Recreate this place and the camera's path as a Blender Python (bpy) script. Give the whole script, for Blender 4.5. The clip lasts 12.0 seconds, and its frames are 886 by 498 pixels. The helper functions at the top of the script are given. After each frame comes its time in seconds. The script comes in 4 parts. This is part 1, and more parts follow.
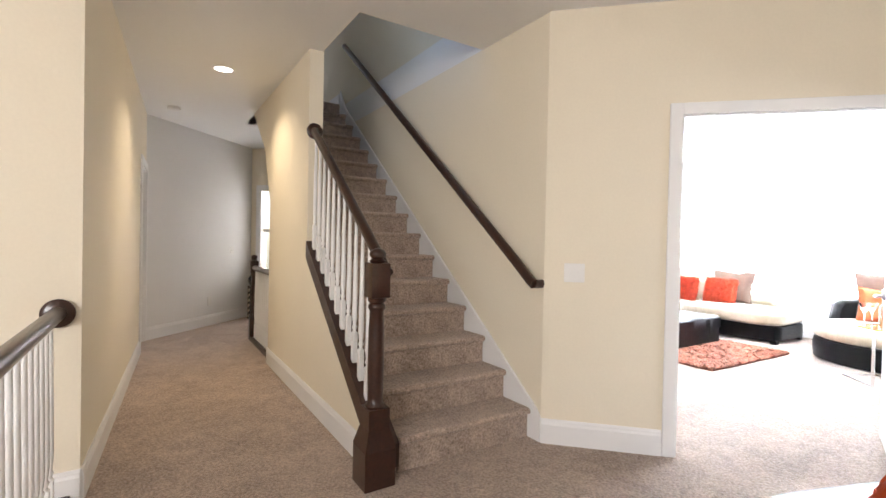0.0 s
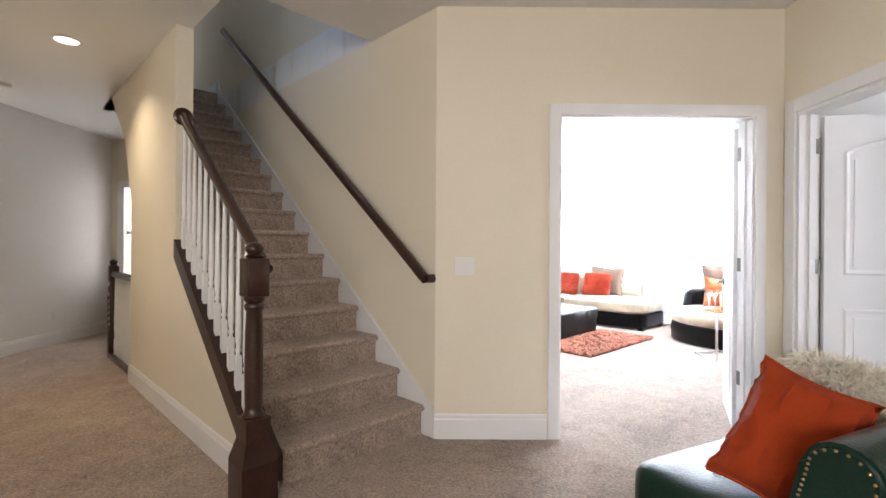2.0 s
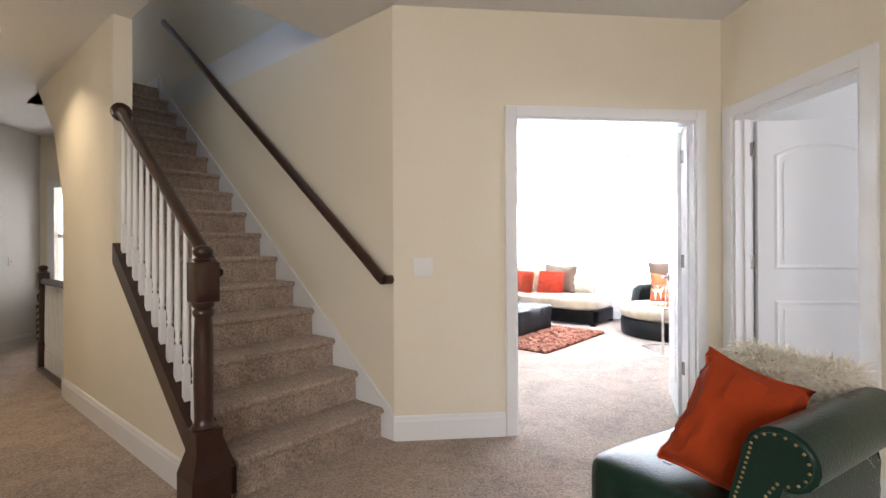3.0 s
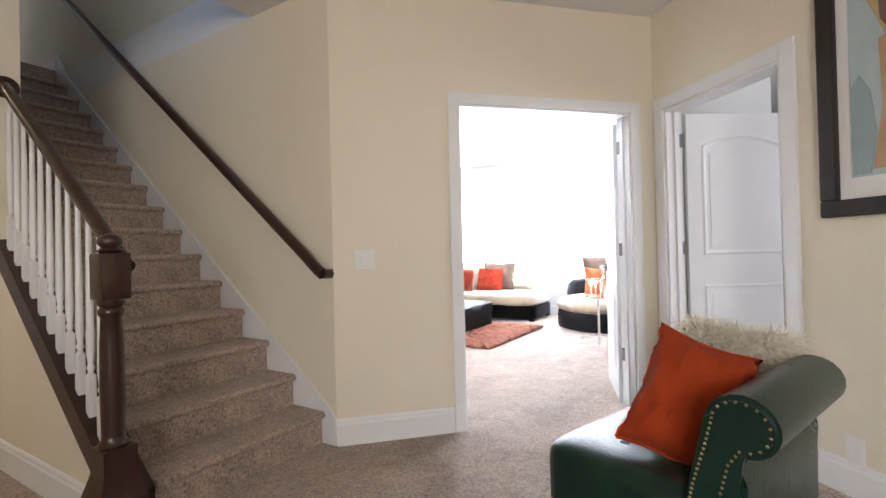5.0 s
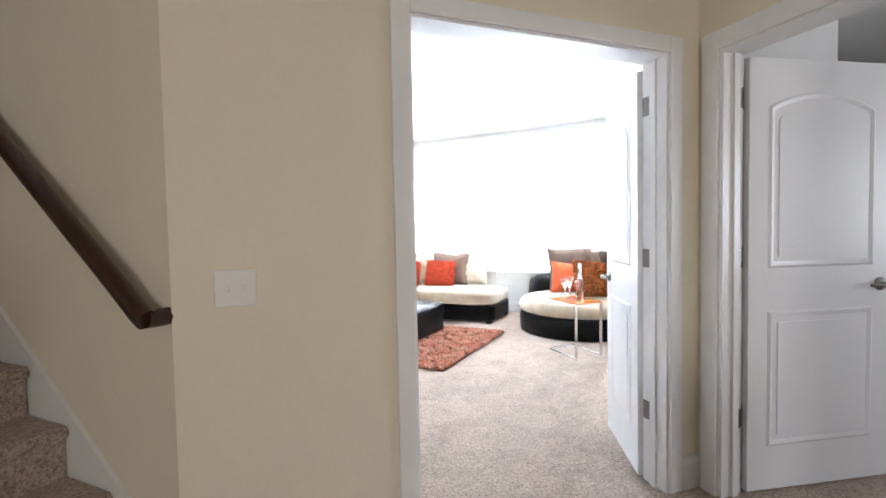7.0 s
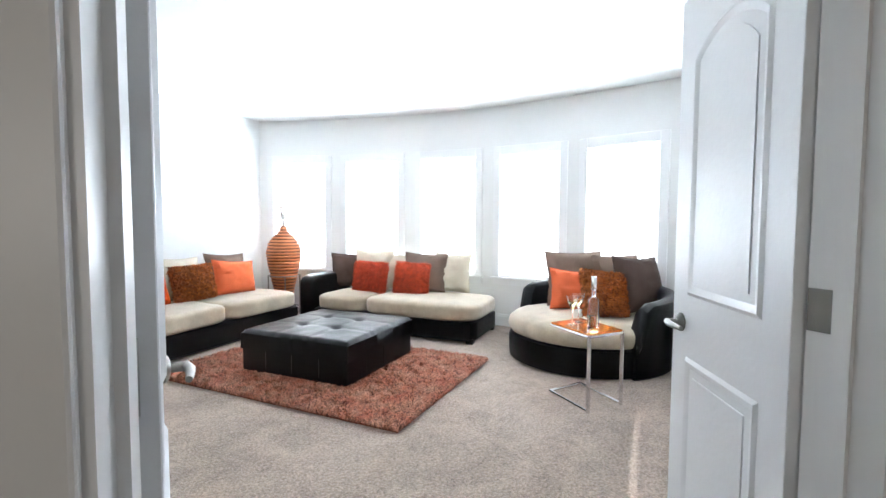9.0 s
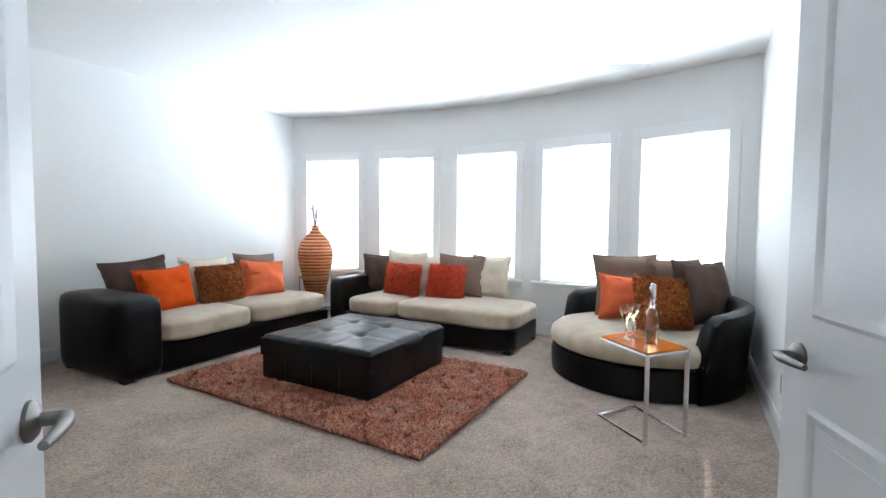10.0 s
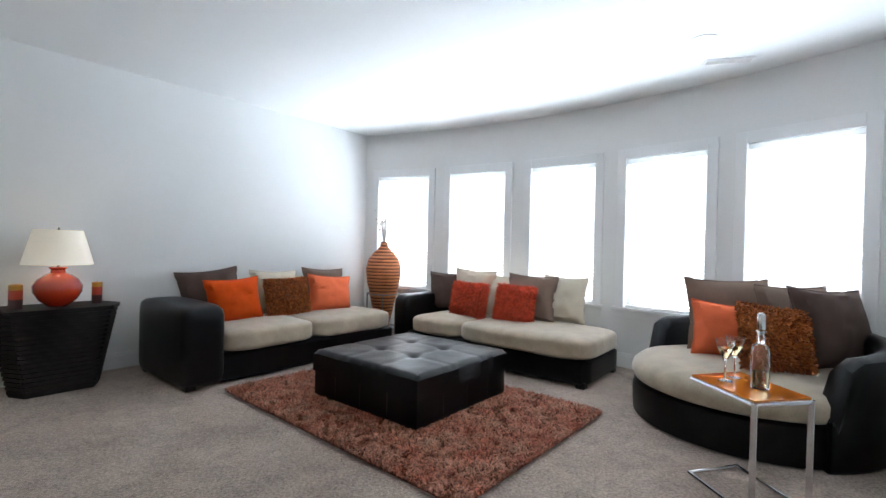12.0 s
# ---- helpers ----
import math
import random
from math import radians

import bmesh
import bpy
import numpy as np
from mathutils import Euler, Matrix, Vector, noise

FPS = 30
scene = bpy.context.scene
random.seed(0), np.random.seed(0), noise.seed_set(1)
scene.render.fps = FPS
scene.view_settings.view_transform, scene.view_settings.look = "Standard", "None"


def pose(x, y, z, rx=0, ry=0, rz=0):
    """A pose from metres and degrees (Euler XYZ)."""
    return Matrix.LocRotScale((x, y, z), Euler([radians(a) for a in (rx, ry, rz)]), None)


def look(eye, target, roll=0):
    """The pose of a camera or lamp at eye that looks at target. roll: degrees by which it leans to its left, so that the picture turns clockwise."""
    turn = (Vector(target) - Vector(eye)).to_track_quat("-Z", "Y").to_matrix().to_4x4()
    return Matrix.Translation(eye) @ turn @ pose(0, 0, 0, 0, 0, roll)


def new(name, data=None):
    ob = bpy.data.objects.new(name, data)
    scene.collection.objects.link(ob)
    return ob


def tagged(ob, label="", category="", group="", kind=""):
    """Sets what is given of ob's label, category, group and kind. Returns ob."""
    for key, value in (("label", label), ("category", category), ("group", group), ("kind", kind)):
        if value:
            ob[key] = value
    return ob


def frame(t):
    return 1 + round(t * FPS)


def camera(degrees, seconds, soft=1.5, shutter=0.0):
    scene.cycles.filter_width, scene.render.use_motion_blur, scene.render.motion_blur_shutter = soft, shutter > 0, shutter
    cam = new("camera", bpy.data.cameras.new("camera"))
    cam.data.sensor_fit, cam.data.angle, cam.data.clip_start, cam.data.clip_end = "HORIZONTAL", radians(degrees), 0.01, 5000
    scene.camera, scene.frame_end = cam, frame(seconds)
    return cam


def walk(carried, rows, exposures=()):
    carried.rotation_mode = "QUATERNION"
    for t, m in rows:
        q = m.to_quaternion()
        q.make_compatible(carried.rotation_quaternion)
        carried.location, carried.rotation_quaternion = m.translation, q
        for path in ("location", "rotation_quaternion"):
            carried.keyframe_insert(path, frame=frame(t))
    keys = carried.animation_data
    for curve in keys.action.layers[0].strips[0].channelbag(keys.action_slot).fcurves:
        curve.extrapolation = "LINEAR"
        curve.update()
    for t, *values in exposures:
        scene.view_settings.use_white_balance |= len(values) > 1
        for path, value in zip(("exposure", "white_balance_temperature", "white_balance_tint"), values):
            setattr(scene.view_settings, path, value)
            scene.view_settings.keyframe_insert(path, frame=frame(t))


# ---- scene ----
cam = camera(87.9, 12.0)
PATH = [
    (0, (0.287, 0.604, 1.26), (-0.143, 2.557, 1.234), 1.2),
    (0.5, (0.31, 0.621, 1.241), (-0.023, 2.593, 1.228), 1.1),
    (1, (0.334, 0.649, 1.226), (0.105, 2.636, 1.217), 0.9),
    (1.5, (0.334, 0.665, 1.213), (0.227, 2.663, 1.208), 0.7),
    (2, (0.33, 0.684, 1.2), (0.335, 2.684, 1.2), 0.4),
    (2.5, (0.319, 0.69, 1.197), (0.427, 2.687, 1.199), 0.0),
    (3, (0.319, 0.692, 1.202), (0.514, 2.682, 1.203), -0.3),
    (5, (0.289, 0.814, 1.122), (0.756, 2.759, 1.136), -1.4),
    (5.5, (0.329, 1.001, 1.163), (0.848, 2.932, 1.15), -1.5),
    (6, (0.393, 1.307, 1.202), (0.973, 3.22, 1.163), -1.4),
    (6.5, (0.479, 1.652, 1.25), (1.125, 3.544, 1.185), -1.3),
    (7, (0.587, 1.971, 1.264), (1.287, 3.843, 1.183), -1.1),
    (7.2, (0.63, 2.113, 1.262), (1.358, 3.974, 1.181), -0.8),
    (8.8, (1.169, 3.017, 1.288), (1.922, 4.867, 1.172), 0.1),
    (9, (1.219, 3.133, 1.287), (1.966, 4.985, 1.175), 0.3),
    (9.5, (1.339, 3.334, 1.264), (2.022, 5.211, 1.159), 0.4),
    (10, (1.418, 3.464, 1.262), (1.992, 5.377, 1.157), 0.5),
    (10.5, (1.518, 3.584, 1.245), (1.976, 5.529, 1.155), 0.6),
    (11, (1.613, 3.665, 1.231), (1.963, 5.633, 1.162), 0.8),
    (11.5, (1.635, 3.697, 1.217), (1.911, 5.677, 1.176), 1.1),
    (12, (1.659, 3.717, 1.201), (1.877, 5.705, 1.188), 1.4),
]
EXPOSURES = [(t, stops, 6150, tint) for t, stops, tint in (
    (0, 2.22, 15), (1.5, 2.04, 15), (2.5, 1.78, 15), (5, 1.68, 15), (5.8, 1.53, 14), (6.5, 1.39, 14), (7.2, 1.18, 13),
    (8.8, 0.5, 10), (9.5, 0.05, 10), (10.5, -0.47, 10), (12, -0.66, 11))]
walk(cam, [(t, look(eye, target, roll)) for t, eye, target, roll in PATH], EXPOSURES)

# ---- frames of reference: the house runs at 45 degrees to the door wall ----
HOUSE = pose(0, 0, 0, 0, 0, 45)
CEIL = 2.74


def uv(u, v):
    return ((u - v) / math.sqrt(2), (u + v) / math.sqrt(2))


# ---- world, sun, lamps ----
world = bpy.data.worlds.new("world")
scene.world = world
world.use_nodes = True
wn = world.node_tree.nodes
sky = wn.new("ShaderNodeTexSky")
sky.sky_type, sky.sun_disc = "NISHITA", False
sky.sun_elevation, sky.sun_rotation = radians(34), radians(45)
world.node_tree.links.new(sky.outputs[0], wn["Background"].inputs[0])
wn["Background"].inputs[1].default_value = 0.08

sun_data = bpy.data.lights.new("sun", "SUN")
sun_data.energy, sun_data.angle, sun_data.color = 5.0, radians(0.5), (1.0, 0.95, 0.88)
sun = new("sun", sun_data)
sun.matrix_world = look((*uv(14, 3.65), 6.5), (*uv(14 - 0.829 * 5, 3.77), 6.5 - 0.559 * 5))


LAMPS = 1 / 3  # strength of all lamps against the sun


def area_lamp(name, eye, target, w, h, watts, colour):
    d = bpy.data.lights.new(name, "AREA")
    d.shape, d.size, d.size_y, d.energy, d.color = "RECTANGLE", w, h, watts * LAMPS, colour
    ob = new(name, d)
    ob.matrix_world = look(eye, target)
    return ob


def disk_lamp(name, eye, r, watts, colour):
    d = bpy.data.lights.new(name, "AREA")
    d.shape, d.size, d.energy, d.color = "DISK", 2 * r, watts * LAMPS, colour
    d.spread = radians(120)
    ob = new(name, d)
    ob.matrix_world = look(eye, (eye[0], eye[1] + 0.0001, eye[2] - 1))
    return ob


DAY = (0.80, 0.905, 1.0)
WARM = (1.0, 0.80, 0.52)
WINDOW_WATTS = 700
# bow of the sitting room
BOW_U, BOW_V, BOW_S, BOW_C = 8.22, 3.69, 0.48, 5.48
BOW_R = (BOW_C * BOW_C / 4 + BOW_S * BOW_S) / (2 * BOW_S)
BOW_O = BOW_U + BOW_S - BOW_R
WINDOWS = [(6.235, 5.485), (5.17, 4.40), (4.06, 3.285), (2.955, 2.21), (1.90, 1.165)]
WIN_LO, WIN_HI = 0.62, 2.14


def bow(v, out=0.0):
    a = math.asin((v - BOW_V) / BOW_R)
    return (BOW_O + (BOW_R + out) * math.cos(a), BOW_V + (BOW_R + out) * math.sin(a))


def window_frame_of(a, b):
    """The pose of a window between v = a and b on the bow: x along the wall, y inwards, z up."""
    (u0, v0), (u1, v1) = bow(a), bow(b)
    mid = ((u0 + u1) / 2, (v0 + v1) / 2)
    yaw = math.degrees(math.atan2(v1 - v0, u1 - u0))
    return HOUSE @ pose(mid[0], mid[1], 0, 0, 0, yaw + 180), math.hypot(u1 - u0, v1 - v0)


for a, b in WINDOWS:
    m, w = window_frame_of(a, b)
    eye = m @ Vector((0, -0.30, (WIN_LO + WIN_HI) / 2))
    area_lamp("daylight_panel", eye, m @ Vector((0, 1, (WIN_LO + WIN_HI) / 2 + 0.35)), w + 0.12, 1.7, WINDOW_WATTS, DAY)
# lamps: behind the walk (added), far hall window, upper floor (added), bedroom (added)
# unseen lamp added to brighten the hall from behind
area_lamp("daylight_panel", (-0.9, -2.9, 1.75), (0.2, 3.0, 1.4), 1.9, 1.4, 110, (1.0, 0.94, 0.845))
area_lamp("daylight_panel", (-3.75, 7.62, 1.4), (-3.75, 5, 1.3), 0.9, 1.35, 30, (1.0, 0.97, 0.92))
# unseen lamp added to whiten the wall at the top of the stairs
area_lamp("daylight_panel", (*uv(1.2, 6.72), 4.3), (*uv(1.2, 8.0), 4.3), 0.8, 1.2, 6, (0.92, 0.96, 1.0))
# unseen lamp added to brighten the bedroom's ceiling and walls
area_lamp("daylight_panel", (6.2, 0.95, 1.5), (4.0, 1.6, 1.75), 1.2, 1.4, 75, (0.93, 0.96, 1.0))


# ---- materials ----
def mat(name, colour, rough=0.6, var=0.08, scale=6.0, fine=0.0, fine_scale=120.0, bump=0.0, bump_scale=200.0, metal=0.0,
        colour2=None, island=0.0, sheen=0.0, coat=0.0, rough_var=0.0, spec=0.5):
    m = bpy.data.materials.new(name)
    m.use_nodes = True
    nt = m.node_tree
    n, ln = nt.nodes, nt.links
    p = n["Principled BSDF"]
    p.inputs["Roughness"].default_value = rough
    p.inputs["Metallic"].default_value = metal
    p.inputs["Specular IOR Level"].default_value = spec
    p.inputs["Sheen Weight"].default_value = sheen
    p.inputs["Coat Weight"].default_value = coat
    co = n.new("ShaderNodeTexCoord")
    big = n.new("ShaderNodeTexNoise")
    big.inputs["Scale"].default_value = scale
    big.inputs["Detail"].default_value = 4
    ln.new(co.outputs["Object"], big.inputs["Vector"])
    ramp = n.new("ShaderNodeMapRange")
    ramp.inputs[1].default_value, ramp.inputs[2].default_value = 0.3, 0.7
    ln.new(big.outputs[0], ramp.inputs[0])
    mix = n.new("ShaderNodeMix")
    mix.data_type = "RGBA"
    c2 = colour2 or tuple(c * (1 - var) for c in colour)
    mix.inputs[6].default_value = (*colour, 1)
    mix.inputs[7].default_value = (*c2, 1)
    ln.new(ramp.outputs[0], mix.inputs[0])
    out = mix.outputs[2]
    if fine or bump:
        small = n.new("ShaderNodeTexNoise")
        small.inputs["Scale"].default_value = fine_scale
        small.inputs["Detail"].default_value = 3
        ln.new(co.outputs["Object"], small.inputs["Vector"])
    if fine:
        r2 = n.new("ShaderNodeMapRange")
        r2.inputs[1].default_value, r2.inputs[2].default_value = 0.3, 0.7
        r2.inputs[3].default_value, r2.inputs[4].default_value = 1 - fine, 1 + fine
        ln.new(small.outputs[0], r2.inputs[0])
        mul = n.new("ShaderNodeVectorMath")
        mul.operation = "SCALE"
        ln.new(out, mul.inputs[0])
        ln.new(r2.outputs[0], mul.inputs[3])
        out = mul.outputs[0]
    if island:
        geo = n.new("ShaderNodeNewGeometry")
        r3 = n.new("ShaderNodeMapRange")
        r3.inputs[3].default_value, r3.inputs[4].default_value = 1 - island, 1 + island
        ln.new(geo.outputs["Random Per Island"], r3.inputs[0])
        mul = n.new("ShaderNodeVectorMath")
        mul.operation = "SCALE"
        ln.new(out, mul.inputs[0])
        ln.new(r3.outputs[0], mul.inputs[3])
        out = mul.outputs[0]
    ln.new(out, p.inputs["Base Color"])
    if rough_var:
        r4 = n.new("ShaderNodeMapRange")
        r4.inputs[3].default_value, r4.inputs[4].default_value = rough - rough_var, rough + rough_var
        ln.new(big.outputs[0], r4.inputs[0])
        ln.new(r4.outputs[0], p.inputs["Roughness"])
    if bump:
        tex = n.new("ShaderNodeTexNoise")
        tex.inputs["Scale"].default_value = bump_scale
        tex.inputs["Detail"].default_value = 3
        ln.new(co.outputs["Object"], tex.inputs["Vector"])
        b = n.new("ShaderNodeBump")
        b.inputs["Strength"].default_value = bump
        b.inputs["Distance"].default_value = 0.015
        ln.new(tex.outputs[0], b.inputs["Height"])
        ln.new(b.outputs[0], p.inputs["Normal"])
    return m


def glow(name, colour, strength):
    m = bpy.data.materials.new(name)
    m.use_nodes = True
    p = m.node_tree.nodes["Principled BSDF"]
    p.inputs["Base Color"].default_value = (*colour, 1)
    p.inputs["Emission Color"].default_value = (*colour, 1)
    p.inputs["Emission Strength"].default_value = strength
    return m


def clear(name, colour, rough=0.0, ior=1.45):
    m = bpy.data.materials.new(name)
    m.use_nodes = True
    p = m.node_tree.nodes["Principled BSDF"]
    p.inputs["Base Color"].default_value = (*colour, 1)
    p.inputs["Transmission Weight"].default_value = 1.0
    p.inputs["Roughness"].default_value = rough
    p.inputs["IOR"].default_value = ior
    return m


def carpet(name):
    """Cut pile: brushed blotches, tuft clumps and single tufts."""
    m = bpy.data.materials.new(name)
    m.use_nodes = True
    n, ln = m.node_tree.nodes, m.node_tree.links
    p = n["Principled BSDF"]
    p.inputs["Roughness"].default_value = 0.95
    p.inputs["Specular IOR Level"].default_value = 0.15
    p.inputs["Sheen Weight"].default_value = 0.25
    co = n.new("ShaderNodeTexCoord")
    fac = None
    for scale, detail, twist, weight in ((2.2, 3, 1.2, 0.30), (11, 3, 1.5, 0.30), (70, 3, 0.4, 0.75), (210, 2, 0.0, 0.55)):
        t = n.new("ShaderNodeTexNoise")
        t.inputs["Scale"].default_value, t.inputs["Detail"].default_value, t.inputs["Distortion"].default_value = scale, detail, twist
        ln.new(co.outputs["Object"], t.inputs["Vector"])
        a = n.new("ShaderNodeMath")
        a.operation = "MULTIPLY_ADD"
        ln.new(t.outputs[0], a.inputs[0])
        a.inputs[1].default_value = weight
        a.inputs[2].default_value = 0.5 - 0.95 if fac is None else 0.0
        if fac is not None:
            ln.new(fac, a.inputs[2])
        fac = a.outputs[0]
    ramp = n.new("ShaderNodeMapRange")
    ramp.inputs[1].default_value, ramp.inputs[2].default_value = 0.28, 0.74
    ln.new(fac, ramp.inputs[0])
    mix = n.new("ShaderNodeMix")
    mix.data_type = "RGBA"
    mix.inputs[6].default_value, mix.inputs[7].default_value = (0.19, 0.140, 0.112, 1), (0.68, 0.54, 0.44, 1)
    ln.new(ramp.outputs[0], mix.inputs[0])
    ln.new(mix.outputs[2], p.inputs["Base Color"])
    b = n.new("ShaderNodeBump")
    b.inputs["Strength"].default_value, b.inputs["Distance"].default_value = 0.7, 0.010
    ln.new(ramp.outputs[0], b.inputs["Height"])
    ln.new(b.outputs[0], p.inputs["Normal"])
    return m


def translucent(name, colour, share):
    """A thin white sheet that passes part of the light that falls on it."""
    m = bpy.data.materials.new(name)
    m.use_nodes = True
    n, ln = m.node_tree.nodes, m.node_tree.links
    t = n.new("ShaderNodeBsdfTranslucent")
    t.inputs[0].default_value = (*colour, 1)
    n["Principled BSDF"].inputs["Base Color"].default_value = (*colour, 1)
    n["Principled BSDF"].inputs["Roughness"].default_value = 0.5
    mix = n.new("ShaderNodeMixShader")
    mix.inputs[0].default_value = share
    ln.new(n["Principled BSDF"].outputs[0], mix.inputs[1])
    ln.new(t.outputs[0], mix.inputs[2])
    ln.new(mix.outputs[0], n["Material Output"].inputs[0])
    return m


CREAM = mat("cream wall paint", (0.80, 0.735, 0.60), 0.75, 0.03, 1.2, 0.015, 60, 0.06, 260)
WHITEWALL = mat("off-white wall paint", (0.80, 0.80, 0.79), 0.75, 0.03, 1.2, 0.01, 60, 0.06, 260)
CEILING = mat("flat ceiling paint", (0.82, 0.82, 0.81), 0.85, 0.02, 1.0, 0.01, 60, 0.05, 200)
TRIM = mat("semi-gloss white trim", (0.82, 0.82, 0.82), 0.32, 0.02, 3.0, 0.0, 60, 0.03, 40)
DOORWHITE = mat("white door paint", (0.80, 0.81, 0.83), 0.35, 0.02, 3.0, 0.0, 60, 0.04, 60)
CARPET = carpet("taupe cut pile carpet")
WOOD = mat("dark stained wood", (0.042, 0.014, 0.007), 0.3, 0.0, 9.0, 0.25, 60, 0.05, 80, colour2=(0.024, 0.008, 0.005), coat=0.3)
LEATHER = mat("black leather", (0.0045, 0.0045, 0.0055), 0.32, 0.2, 5.0, 0.1, 60, 0.09, 120, rough_var=0.06, spec=0.18)
BEIGE = mat("beige microfibre", (0.47, 0.385, 0.28), 0.9, 0.24, 8.0, 0.07, 90, 0.15, 300, sheen=0.4)
GREEN = mat("green leather", (0.006, 0.034, 0.023), 0.3, 0.35, 4.0, 0.08, 60, 0.15, 110, coat=0.1, rough_var=0.08, spec=0.35)
ORANGE = mat("burnt orange cloth", (0.40, 0.052, 0.011), 0.85, 0.2, 6.0, 0.08, 220, 0.25, 420, sheen=0.05, spec=0.15)
BRIGHT = mat("bright orange velvet", (0.52, 0.058, 0.002), 0.8, 0.22, 9.0, 0.05, 200, 0.15, 300, sheen=0.0, spec=0.12)
CORAL = mat("coral orange cloth", (0.64, 0.13, 0.05), 0.85, 0.14, 7.0, 0.05, 200, 0.15, 300, sheen=0.0, spec=0.12)
REDSHAG = mat("red orange shag", (0.72, 0.105, 0.045), 0.9, 0.3, 20.0, 0.1, 90, island=0.45)
RUST = mat("rust brown loops", (0.42, 0.115, 0.022), 0.85, 0.35, 20.0, 0.1, 90, island=0.55)
BROWN = mat("dark brown cloth", (0.080, 0.050, 0.041), 0.9, 0.15, 7.0, 0.06, 200, 0.2, 350, sheen=0.03, spec=0.2)
TAUPE = mat("taupe cloth", (0.19, 0.13, 0.10), 0.9, 0.15, 7.0, 0.06, 200, 0.2, 350, sheen=0.03, spec=0.2)
CREAMCLOTH = mat("cream cloth", (0.60, 0.53, 0.42), 0.9, 0.1, 7.0, 0.05, 200, 0.2, 350, sheen=0.03, spec=0.2)
FUR = mat("ivory long fur", (0.93, 0.88, 0.77), 0.9, 0.06, 12.0, island=0.07)
RUGPILE = mat("rust shag pile", (0.36, 0.095, 0.05), 0.9, 0.0, 7.0, island=0.75, colour2=(0.40, 0.20, 0.13))
RUGBASE = mat("rug backing", (0.24, 0.085, 0.05), 0.95, 0.3, 30.0)
CHROME = mat("polished chrome", (0.75, 0.75, 0.76), 0.1, 0.02, 3.0, metal=1.0)
NICKEL = mat("brushed nickel", (0.25, 0.24, 0.225), 0.33, 0.1, 20.0, metal=1.0)
BRASS = mat("antique brass nails", (0.55, 0.40, 0.20), 0.3, 0.2, 20.0, metal=1.0)
AMBER = mat("amber glass top", (0.62, 0.17, 0.015), 0.06, 0.1, 6.0, coat=0.6)
TERRA = mat("terracotta band", (0.60, 0.20, 0.07), 0.6, 0.2, 14.0, 0.08, 60)
TERRADARK = mat("dark woven band", (0.16, 0.055, 0.025), 0.75, 0.2, 14.0, 0.1, 60)
EBONY = mat("black ribbed wood", (0.009, 0.007, 0.006), 0.5, 0.3, 10.0, 0.1, 60, spec=0.25)
GLAZE = mat("orange ceramic glaze", (0.42, 0.032, 0.006), 0.12, 0.25, 5.0, coat=0.5)
PLASTIC = mat("white plastic", (0.80, 0.79, 0.76), 0.35, 0.02, 5.0)
SLAT = translucent("white blind slat", (0.88, 0.88, 0.87), 0.6)
ESPRESSO = mat("espresso furniture", (0.018, 0.011, 0.010), 0.4, 0.3, 6.0)
SCREEN = mat("dark screen", (0.012, 0.013, 0.016), 0.1, 0.1, 3.0)
DRIED = mat("dried twigs", (0.16, 0.12, 0.09), 0.9, 0.3, 30.0)
BLACKFRAME = mat("black picture frame", (0.014, 0.009, 0.007), 0.35, 0.3, 12.0, coat=0.2)
MATBOARD = mat("white mat board", (0.82, 0.82, 0.80), 0.8, 0.02, 5.0)
GLASS = clear("clear glass", (1, 1, 1))
WINE = clear("pale golden wine", (0.93, 0.80, 0.48))
SHADE = glow("lit lamp shade", (1.0, 0.90, 0.74), 0.3)
LIT = glow("lit lamp disc", (1.0, 0.93, 0.82), 0.9)
CANDLE_TOP = mat("ochre wax", (0.50, 0.24, 0.02), 0.45, 0.2, 12.0)
CANDLE_MID = mat("red wax", (0.42, 0.04, 0.015), 0.45, 0.2, 12.0)
CANDLE_LOW = mat("dark wine wax", (0.05, 0.008, 0.010), 0.45, 0.2, 12.0)


# ---- mesh helpers ----
def finish(name, bm, material, smooth=False):
    me = bpy.data.meshes.new(name)
    bmesh.ops.recalc_face_normals(bm, faces=bm.faces)
    if smooth:
        for f in bm.faces:
            f.smooth = True
        for e in bm.edges:
            if len(e.link_faces) == 2 and e.calc_face_angle(0) > radians(42):
                e.smooth = False
    bm.to_mesh(me)
    bm.free()
    me.materials.append(material)
    return me


def part(name, bm, material, parent, label="", m=None, smooth=False):
    ob = new(name, finish(name, bm, material, smooth))
    ob.parent = parent
    if m is not None:
        ob.matrix_local = m
    if label:
        ob["label"] = label
    return ob


def thing(name, m, label, category, group="", kind=""):
    ob = new(name)
    ob.empty_display_size = 0.1
    ob.matrix_world = m
    return tagged(ob, label, category, group, kind)


def solid(name, bm, material, label, category, m=None, kind="structure", smooth=False, group=""):
    ob = new(name, finish(name, bm, material, smooth))
    if m is not None:
        ob.matrix_world = m
    return tagged(ob, label, category, group, kind)


def box(bm, x0, y0, z0, x1, y1, z1, bevel=0.0, seg=2):
    vs = bmesh.ops.create_cube(bm, size=1)["verts"]
    bmesh.ops.transform(bm, verts=vs, matrix=Matrix.Translation(((x0 + x1) / 2, (y0 + y1) / 2, (z0 + z1) / 2)) @ Matrix.Diagonal((x1 - x0, y1 - y0, z1 - z0, 1)))
    if bevel:
        es = list({e for v in vs for e in v.link_edges})
        bmesh.ops.bevel(bm, geom=es, offset=bevel, segments=seg, affect="EDGES", profile=0.5)
    return bm


def boxed(*a, **k):
    return box(bmesh.new(), *a, **k)


